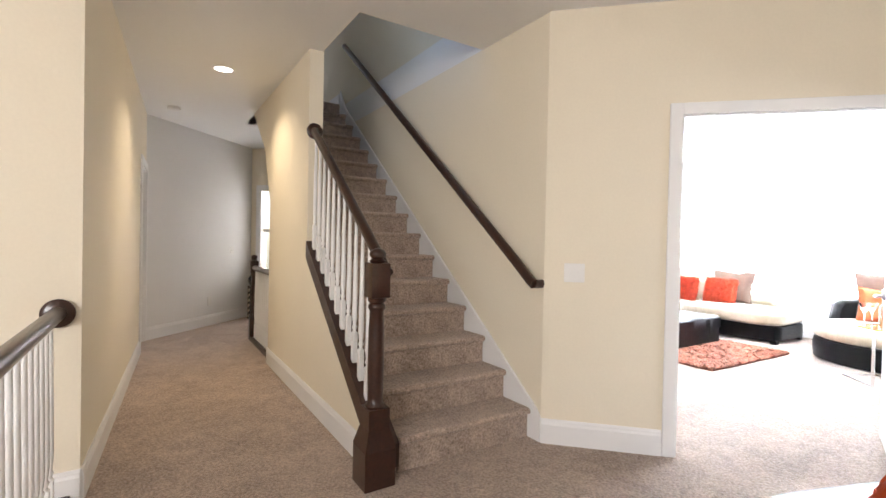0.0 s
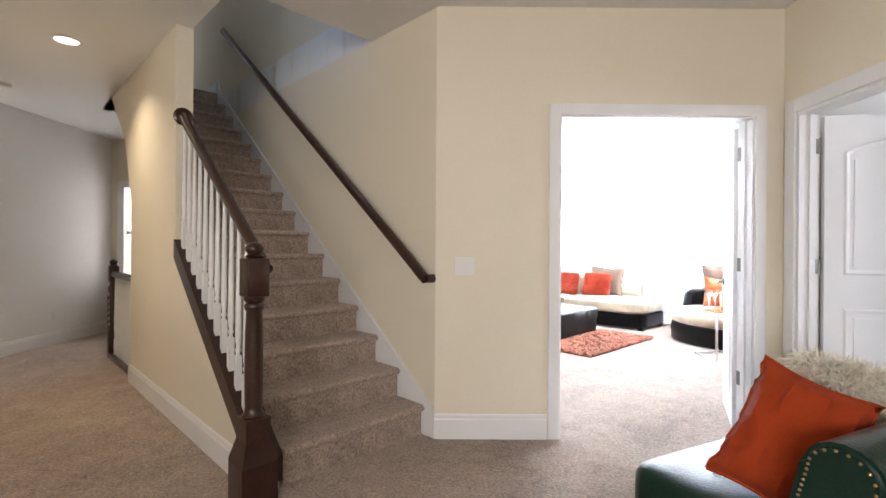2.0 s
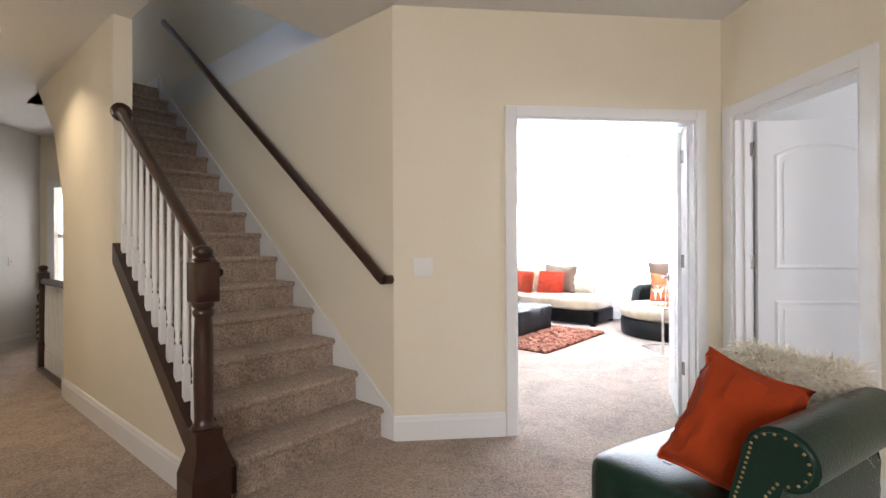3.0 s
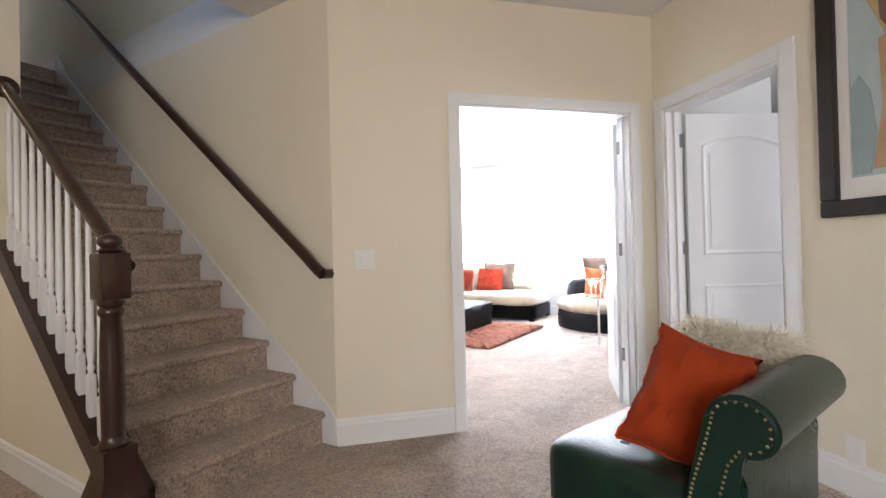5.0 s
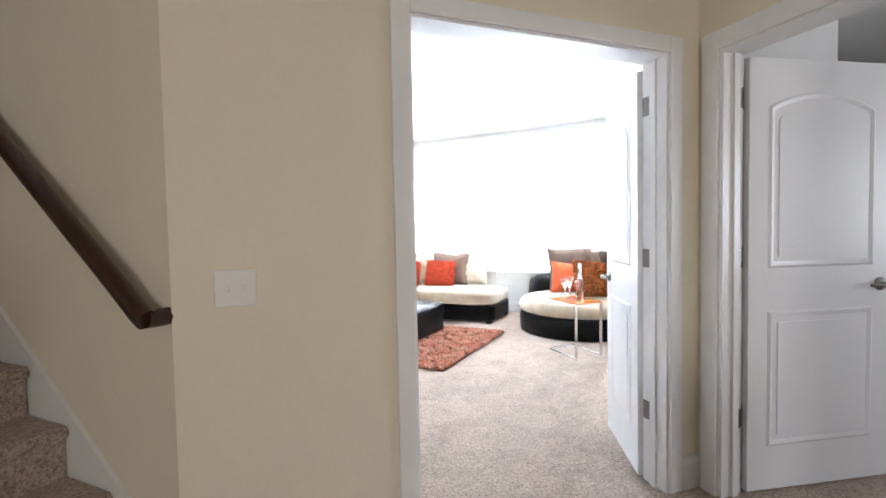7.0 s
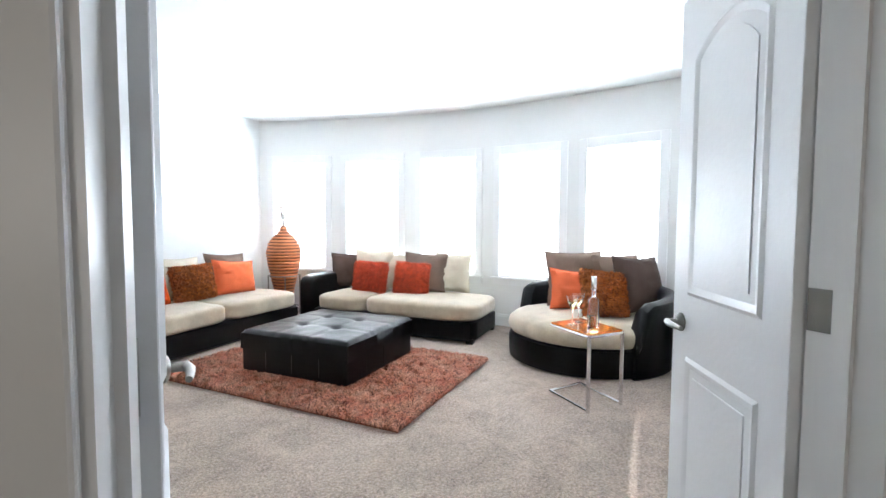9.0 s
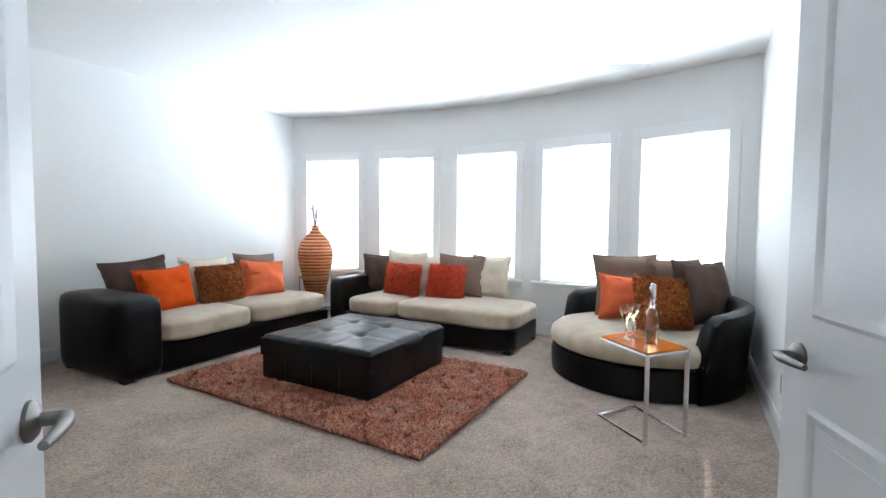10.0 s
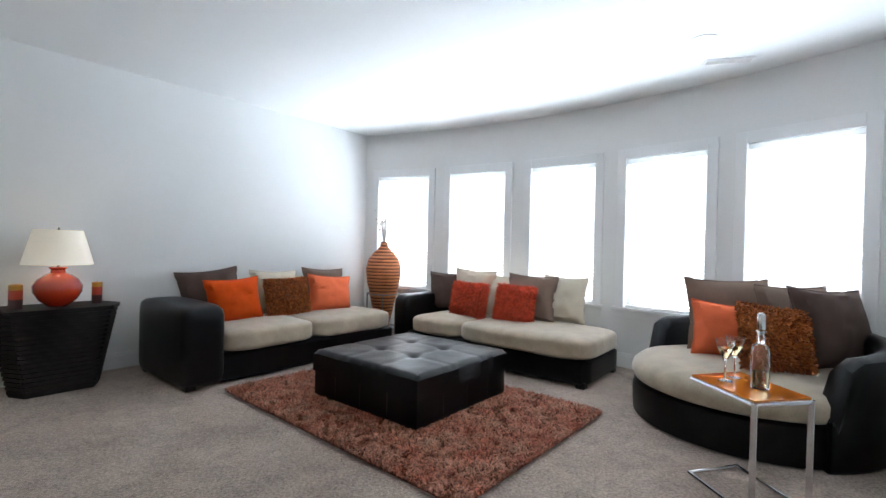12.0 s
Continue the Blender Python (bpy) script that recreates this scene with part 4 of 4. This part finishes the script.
ob = new("pile", me)
ob.parent = th
tagged(ob, "long twisted rust and tan pile", kind="stuff")

# ottoman, tufted
OT = 0.375
th = thing("ottoman", H(6.495, 3.90, 0.02), "square black leather ottoman with tufted top on the rug", "ottoman")
W2 = 0.535
bm = soft_box(2 * W2 + 0.006, 2 * W2 + 0.006, 0.30, 40, 12)
part("body", bm, LEATHER, th, "", pose(0, 0, 0.004), True)
bm = bmesh.new()
n = 44
top = []
btn = [(sx * 0.175, sy * 0.175) for sx in (-1, 1) for sy in (-1, 1)]
for j in range(n + 1):
    row = []
    for i in range(n + 1):
        s, q = 2 * i / n - 1, 2 * j / n - 1
        x, y = s * (W2 + 0.006), q * (W2 + 0.006)
        edge = max(abs(s), abs(q))
        z = 0.10 * (1 - max(edge - 0.93, 0) ** 2 / 0.07 ** 2 * 0.3) + 0.012 * (1 - s * s) * (1 - q * q)
        for bx, by in btn:
            d = math.hypot(x - bx, y - by)
            z -= 0.022 * math.exp(-(d / 0.055) ** 2)
            for dx, dy in ((1, 0), (0, 1)):
                t = abs((x - bx) * dy + (y - by) * dx)
                z -= 0.0025 * math.exp(-(t / 0.02) ** 2)
        z += 0.003 * noise.noise(Vector((x * 9, y * 9, 1)))
        row.append(bm.verts.new((x, y, z)))
    top.append(row)
for j in range(n):
    for i in range(n):
        bm.faces.new((top[j][i], top[j][i + 1], top[j + 1][i + 1], top[j + 1][i]))
rim = top[0][:] + [r[-1] for r in top[1:]] + top[-1][-2::-1] + [r[0] for r in top[-2:0:-1]]
low = [bm.verts.new((v.co.x, v.co.y, -0.06)) for v in rim]
for k in range(len(rim)):
    bm.faces.new((rim[k], rim[(k + 1) % len(rim)], low[(k + 1) % len(rim)], low[k]))
bm.faces.new(low)
part("tufted_top", bm, LEATHER, th, "", pose(0, 0, OT - 0.115), True)
for bx, by in btn:
    part("button", lathe(bmesh.new(), [(0.014, 0), (0.012, 0.005), (0.004, 0.008)], 14, (bx, by, OT - 0.045)), LEATHER, th, "", None, True)
SEAM = mat("dark stitched seam", (0.035, 0.032, 0.032), 0.6, 0.1, 20)
for k in (-0.27, 0.0, 0.27):
    for sgn in (-1, 1):
        part("seam", boxed(k - 0.002, sgn * (W2 + 0.001) - 0.003, 0.05, k + 0.002, sgn * (W2 + 0.001) + 0.003, 0.30), SEAM, th)
        part("seam", boxed(sgn * (W2 + 0.001) - 0.003, k - 0.002, 0.05, sgn * (W2 + 0.001) + 0.003, k + 0.002, 0.30), SEAM, th)
for sx in (-1, 1):
    for sy in (-1, 1):
        foot(th, sx * 0.45, sy * 0.45, 0.04)

# sofa along the left wall; u along its length
th = thing("sofa", H(0, 0), "black leather sofa with beige seat cushions against the wall", "sofa")
part("base", soft_box(2.10, 0.98, 0.245, 16, 10), LEATHER, th, "", pose(6.63, 5.74, 0.012), True)
part("arm", soft_box(0.34, 1.02, 0.655, 10, 10, 0.06), LEATHER, th, "black leather arm", pose(5.50, 5.74, 0.008), True)
part("backrest", soft_box(2.05, 0.22, 0.56, 8, 10), LEATHER, th, "black leather back", pose(6.66, 6.16, 0.05), True)
for u0, u1 in ((5.66, 6.57), (6.58, 7.62)):
    part("seat_cushion", soft_box(u1 - u0, 0.84, 0.20, 6, 10, 0.10, 0.006), BEIGE, th, "beige microfibre seat cushion", pose((u0 + u1) / 2, 5.63, 0.245), True)
for u, v in ((5.40, 5.30), (5.40, 6.15), (7.58, 5.30), (7.58, 6.15)):
    foot(th, u, v)

# chaise in front of the windows; v along its length
th = thing("chaise", H(0, 0), "black leather chaise with beige cushions below the windows", "sofa")
part("base", soft_box(0.88, 2.12, 0.225, 16, 10), LEATHER, th, "", pose(8.03, 3.98, 0.025), True)
part("arm", soft_box(0.86, 0.22, 0.58, 8, 10), LEATHER, th, "black leather end arm", pose(8.03, 5.12, 0.05), True)
part("seat_cushion", soft_box(0.88, 0.66, 0.19, 6, 10, 0.10, 0.006), BEIGE, th, "beige microfibre seat cushion", pose(8.00, 4.62, 0.235), True)
part("seat_cushion", soft_box(0.92, 1.40, 0.20, 6, 12, 0.10, 0.006), BEIGE, th, "long beige microfibre seat cushion", pose(7.99, 3.585, 0.235), True)
for u, v in ((7.66, 2.98), (8.40, 2.98), (7.66, 5.0), (8.40, 5.0)):
    foot(th, u, v)

# round swivel chair
SC = H(7.71, 1.80)
th = thing("swivel_chair", SC, "round black leather swivel chair with beige seat", "chair")
R0 = 0.74
part("base", lathe(bmesh.new(), [(R0 - 0.03, 0.003), (R0 - 0.005, 0.015), (R0 + 0.003, 0.10), (R0 + 0.005, 0.18), (R0 - 0.01, 0.235), (R0 - 0.05, 0.25), (0.2, 0.25)], 56), LEATHER, th, "", None, True)
part("swivel_foot", lathe(bmesh.new(), [(0.40, 0), (0.42, 0.03)], 32), ESPRESSO, th, "dark round foot")
part("seat_cushion", lathe(bmesh.new(), [(R0 - 0.06, 0.245), (R0 - 0.01, 0.265), (R0 + 0.012, 0.31), (R0 + 0.0, 0.365), (R0 - 0.05, 0.405), (R0 - 0.2, 0.43), (0.3, 0.445), (0.0, 0.45)], 56), BEIGE, th, "round beige microfibre seat", None, True)
bm = bmesh.new()
A0, A1, n = radians(68), radians(-144), 40
rings = []
for k in range(n + 1):
    s = k / n
    a = A0 + (A1 - A0) * s
    rise = min(1, min(s, 1 - s) / 0.05)
    top = 0.30 + 0.33 * math.sqrt(max(0, 1 - (1 - rise) ** 2)) + 0.06 * math.sin(math.pi * s)
    flare = 0.05
    prof = [(R0 - 0.10, 0.26), (R0 - 0.075, top - 0.05), (R0 - 0.04, top - 0.012), (R0 + 0.01, top), (R0 + flare + 0.01, top - 0.02), (R0 + flare + 0.02, top - 0.06), (R0 + 0.035, 0.30), (R0 + 0.035, 0.02), (R0 + 0.02, 0.004), (R0 - 0.03, 0.004)]
    rings.append([bm.verts.new((r * math.cos(a), r * math.sin(a), z)) for r, z in prof])
for a, b in zip(rings, rings[1:]):
    m = len(a)
    for i in range(m):
        bm.faces.new((a[i], a[(i + 1) % m], b[(i + 1) % m], b[i]))
bm.faces.new(rings[0])
bm.faces.new(rings[-1][::-1])
part("backrest", bm, LEATHER, th, "black leather wraparound back", None, True)

# pillows; each stands with its base on a seat. a: facing yaw in the house frame, tilt back
def seat_pillow(u, v, z, a, tilt, w, h, t, material, label, seed, tufts=None, roll=0, group=""):
    pillow(H(u, v, z, a) @ pose(0, 0, 0, -tilt, 0, 0) @ pose(0, 0, 0, 0, roll, 0), w, h, t * 1.2, material, label, seed, tufts, group)


SHAG = (10000, 0.045, 0.005, 0.2)
LOOP = (5000, 0.028, 0.010, 0.2)
g = "sofa pillows"
seat_pillow(5.90, 5.93, 0.435, 0, 14, 0.60, 0.50, 0.19, BROWN, "dark brown square pillow on the sofa", 11, None, -5, g)
seat_pillow(6.56, 5.95, 0.435, 0, 14, 0.56, 0.47, 0.19, CREAMCLOTH, "cream square pillow on the sofa", 12, None, 2, g)
seat_pillow(7.19, 5.93, 0.435, 0, 14, 0.58, 0.48, 0.19, TAUPE, "taupe square pillow on the sofa", 13, None, 3, g)
seat_pillow(6.00, 5.70, 0.435, 4, 14, 0.56, 0.42, 0.19, BRIGHT, "bright orange velvet pillow on the sofa", 14, None, -2, g)
seat_pillow(6.57, 5.72, 0.435, -2, 14, 0.50, 0.40, 0.19, RUST, "rust brown looped pillow on the sofa", 15, LOOP, -1, g)
seat_pillow(7.08, 5.70, 0.435, -4, 14, 0.56, 0.41, 0.19, CORAL, "coral orange pillow on the sofa", 16, None, 5, g)
g = "chaise pillows"
seat_pillow(8.22, 4.90, 0.425, -66, 8, 0.50, 0.46, 0.19, BROWN, "dark brown pillow on the chaise", 21, None, 0, g)
seat_pillow(8.24, 4.60, 0.425, -90, 12, 0.60, 0.52, 0.19, CREAMCLOTH, "cream square pillow on the chaise", 22, None, 2, g)
seat_pillow(8.32, 4.16, 0.425, -90, 10, 0.50, 0.46, 0.19, CREAMCLOTH, "pale cream pillow behind the others on the chaise", 23, None, 0, g)
seat_pillow(8.20, 3.80, 0.425, -86, 12, 0.58, 0.50, 0.19, TAUPE, "taupe square pillow on the chaise", 24, None, 1, g)
seat_pillow(8.34, 3.48, 0.425, -72, 12, 0.46, 0.50, 0.19, CREAMCLOTH, "cream pillow at the end of the row on the chaise", 25, None, 3, g)
seat_pillow(8.00, 4.46, 0.425, -90, 12, 0.45, 0.37, 0.19, REDSHAG, "fluffy red-orange pillow on the chaise", 26, SHAG, 1, g)
seat_pillow(8.00, 3.88, 0.425, -88, 12, 0.43, 0.38, 0.19, REDSHAG, "fluffy red-orange pillow on the chaise", 27, SHAG, 2, g)
g = "swivel chair pillows"
seat_pillow(8.00, 1.93, 0.435, -62, 14, 0.62, 0.58, 0.19, TAUPE, "taupe square pillow in the round chair", 31, None, 0, g)
seat_pillow(8.16, 1.52, 0.435, -52, 10, 0.56, 0.54, 0.19, TAUPE, "taupe pillow at the back of the round chair", 32, None, 0, g)
seat_pillow(7.84, 1.28, 0.435, -36, 16, 0.66, 0.56, 0.19, BROWN, "dark brown square pillow in the round chair", 33, None, 3, g)
seat_pillow(7.72, 1.93, 0.435, -58, 18, 0.47, 0.41, 0.17, CORAL, "coral orange pillow in the round chair", 34, None, 6, g)
seat_pillow(7.45, 1.60, 0.435, -50, 20, 0.48, 0.45, 0.17, RUST, "rust brown looped pillow in the round chair", 35, LOOP, 7, g)

# side table, chrome with an amber glass top
T0, T1, T2, T3 = (6.29, 1.64), (6.54, 1.44), (6.85, 1.755), (6.585, 1.945)
TH = 0.54
th = thing("side_table", H(0, 0), "chrome side table with an amber glass top", "table")
for a in (T0, T1):
    part("leg", boxed(a[0] - 0.013, a[1] - 0.013, 0, a[0] + 0.013, a[1] + 0.013, TH - 0.012, 0.002, 1), CHROME, th)
for a, b in ((T0, T3), (T1, T2), (T2, T3), (T0, T1)):
    if (a, b) != (T0, T1):
        part("base_bar", tube(bmesh.new(), [(*a, 0.011), (*b, 0.011)], 0.010, 8), CHROME, th)
    part("top_bar", tube(bmesh.new(), [(*a, TH - 0.02), (*b, TH - 0.02)], 0.011, 8), CHROME, th)
part("tabletop", prism(bmesh.new(), [T0, T1, T2, T3], TH - 0.008, TH), AMBER, th, "amber glass top")


def wine_glass(u, v):
    th = thing("wine_glass", H(u, v, TH), "clear stemmed glass of pale wine on the side table", "glass", "glasses on the side table")
    part("bowl", lathe(bmesh.new(), [(0.034, 0.002), (0.030, 0.005), (0.005, 0.010), (0.004, 0.10), (0.012, 0.112), (0.034, 0.16), (0.048, 0.215), (0.046, 0.215), (0.032, 0.162), (0.010, 0.118), (0.0, 0.116)], 24), GLASS, th, "", None, True)
    part("wine", lathe(bmesh.new(), [(0.004, 0.119), (0.012, 0.122), (0.029, 0.157), (0.034, 0.172), (0.0, 0.172)], 20), WINE, th, "pale golden wine", None, True)


wine_glass(6.57, 1.79)
wine_glass(6.68, 1.76)
th = thing("decanter", H(6.55, 1.64, TH), "clear glass bottle with a stopper and pale wine", "bottle")
part("body", lathe(bmesh.new(), [(0.038, 0.0), (0.041, 0.01), (0.041, 0.185), (0.034, 0.205), (0.016, 0.222), (0.015, 0.27), (0.022, 0.275), (0.022, 0.282), (0.012, 0.283), (0.012, 0.225), (0.030, 0.20), (0.036, 0.18), (0.036, 0.012), (0.0, 0.010)], 28), GLASS, th, "", None, True)
part("wine", lathe(bmesh.new(), [(0.034, 0.013), (0.0345, 0.085), (0.0, 0.085)], 24), WINE, th, "pale golden wine", None, True)
part("stopper", lathe(bmesh.new(), [(0.011, 0.262), (0.013, 0.285), (0.019, 0.295), (0.018, 0.36), (0.012, 0.368)], 20), CHROME, th, "silver stopper", None, True)

# tall banded vase in a metal stand
th = thing("tall_vase", H(8.02, 5.83), "tall terracotta vase with dark bands in a metal stand", "vase")


def vase_r(z):
    pts = [(0.10, 0.085), (0.20, 0.10), (0.35, 0.135), (0.55, 0.175), (0.72, 0.215), (0.88, 0.232), (1.0, 0.205), (1.08, 0.15), (1.14, 0.085), (1.18, 0.052), (1.24, 0.045)]
    for (z0, r0), (z1, r1) in zip(pts, pts[1:]):
        if z0 <= z <= z1:
            s = (z - z0) / (z1 - z0)
            s = s * s * (3 - 2 * s) * 0.4 + s * 0.6
            return r0 + (r1 - r0) * s
    return 0.045


z = 0.10
k = 0
while z < 1.235:
    hb = 0.026 if k % 2 == 0 else 0.016
    z1 = min(z + hb, 1.24)
    r0, r1 = vase_r(z), vase_r(z1)
    if k % 2 == 0:
        pr = [(r0 - 0.004, z), (r0 + 0.003, z + 0.006), (r1 + 0.003, z1 - 0.006), (r1 - 0.004, z1)]
        part("clay_band", lathe(bmesh.new(), pr, 32), TERRA, th, "", None, True)
    else:
        part("dark_band", lathe(bmesh.new(), [(r0 - 0.006, z - 0.001), (r1 - 0.006, z1 + 0.001)], 32), TERRADARK, th, "dark woven band", None, True)
    z = z1
    k += 1
for zz, rr in ((0.56, 0.20), (0.12, 0.20)):
    part("stand_ring", tube(bmesh.new(), [(rr * math.cos(2 * math.pi * i / 32), rr * math.sin(2 * math.pi * i / 32), zz) for i in range(33)], 0.008, 8), NICKEL, th, "metal stand ring", None, True)
for i in range(4):
    a = math.pi / 4 + i * math.pi / 2
    part("stand_leg", boxed(-0.009, -0.006, 0, 0.009, 0.006, 0.57), NICKEL, th, "metal stand leg", pose(0.205 * math.cos(a), 0.205 * math.sin(a), 0, 0, 0, math.degrees(a)))
rng = random.Random(8)
for i in range(9):
    a, tilt, ln = rng.uniform(0, 6.28), rng.uniform(0.03, 0.16), rng.uniform(0.3, 0.5)
    if i < 3:
        ln = 0.82 - 0.1 * i
    pts = [(0.01 * math.cos(a) + math.cos(a) * tilt * ln * s * s, 0.01 * math.sin(a) + math.sin(a) * tilt * ln * s * s, 1.12 + ln * s) for s in (0, 0.3, 0.6, 0.85, 1)]
    bm = tube(bmesh.new(), pts, [0.004, 0.004, 0.003, 0.003, 0.002], 6)
    if i >= 3:
        for j in range(14):
            c = Vector(pts[3]) + Vector((rng.gauss(0, 0.022), rng.gauss(0, 0.022), rng.gauss(0, 0.05)))
            bmesh.ops.create_icosphere(bm, subdivisions=1, radius=rng.uniform(0.004, 0.010), matrix=Matrix.Translation(c))
    part("twig", bm, DRIED, th, "dried twig with seed heads")

# ribbed lamp table
LU, LV, LT = 4.73, 6.08, 0.655
th = thing("lamp_table", H(LU, LV), "black ribbed tapering lamp table against the wall", "table")


def hexa(r, squash=0.80):
    return [(r * math.cos(radians(a)), r * squash * math.sin(radians(a))) for a in (0, 42, 138, 180, 222, 318)]


n = 17
for k in range(n):
    z0 = 0.02 + (LT - 0.05) * k / n
    z1 = 0.02 + (LT - 0.05) * (k + 0.72) / n
    z2 = 0.02 + (LT - 0.05) * (k + 1) / n
    r = 0.29 + 0.12 * (k / n)
    bm = bmesh.new()
    prism(bm, hexa(r), z0, z1)
    prism(bm, hexa(r - 0.03), z1, z2)
    part("rib", bm, EBONY, th)
part("tabletop", prism(bmesh.new(), hexa(0.42), LT - 0.03, LT), EBONY, th)
part("plinth", prism(bmesh.new(), hexa(0.28), 0, 0.02), EBONY, th)

th = thing("table_lamp", H(LU, LV, LT), "orange ceramic table lamp with a lit ivory shade", "lamp")
part("body", lathe(bmesh.new(), [(0.06, 0), (0.075, 0.012), (0.12, 0.05), (0.155, 0.11), (0.158, 0.16), (0.13, 0.21), (0.085, 0.245), (0.05, 0.262), (0.045, 0.285), (0.062, 0.300), (0.055, 0.308), (0.02, 0.31)], 40), GLAZE, th, "glossy orange ceramic body", None, True)
part("stem", lathe(bmesh.new(), [(0.008, 0.31), (0.008, 0.60)], 12), NICKEL, th)
bm = bmesh.new()
seg = 40
rings = [[bm.verts.new((r * math.cos(2 * math.pi * i / seg), r * math.sin(2 * math.pi * i / seg), z)) for i in range(seg)] for r, z in ((0.225, 0.33), (0.155, 0.595), (0.152, 0.595), (0.222, 0.33))]
for a, b in zip(rings, rings[1:] + rings[:1]):
    for i in range(seg):
        bm.faces.new((a[i], a[(i + 1) % seg], b[(i + 1) % seg], b[i]))
part("shade", bm, SHADE, th, "lit ivory cloth shade", None, True)
part("finial", lathe(bmesh.new(), [(0.006, 0.595), (0.009, 0.605), (0.003, 0.62)], 12), NICKEL, th)
bulb = bpy.data.lights.new("bulb", "POINT")
bulb.energy, bulb.color, bulb.shadow_soft_size = 5 * LAMPS, (1.0, 0.78, 0.5), 0.03
new("bulb", bulb).matrix_world = H(LU, LV, LT + 0.46)


def candle(u, v, r, h):
    th = thing("pillar_candle", H(u, v, LT), "pillar candle shading from dark wine to ochre", "candle", "candles on the lamp table")
    part("foot_band", lathe(bmesh.new(), [(r, 0), (r, h * 0.4)], 24), CANDLE_LOW, th, "", None, True)
    part("middle_band", lathe(bmesh.new(), [(r, h * 0.4), (r, h * 0.78)], 24), CANDLE_MID, th, "", None, True)
    part("top_band", lathe(bmesh.new(), [(r, h * 0.78), (r, h * 0.98), (r * 0.9, h), (r * 0.5, h * 0.97)], 24), CANDLE_TOP, th, "", None, True)
    part("wick", lathe(bmesh.new(), [(0.0015, h * 0.97), (0.001, h + 0.008)], 6), ESPRESSO, th)


candle(LU - 0.25, LV - 0.02, 0.042, 0.18)
candle(LU + 0.26, LV + 0.02, 0.036, 0.175)
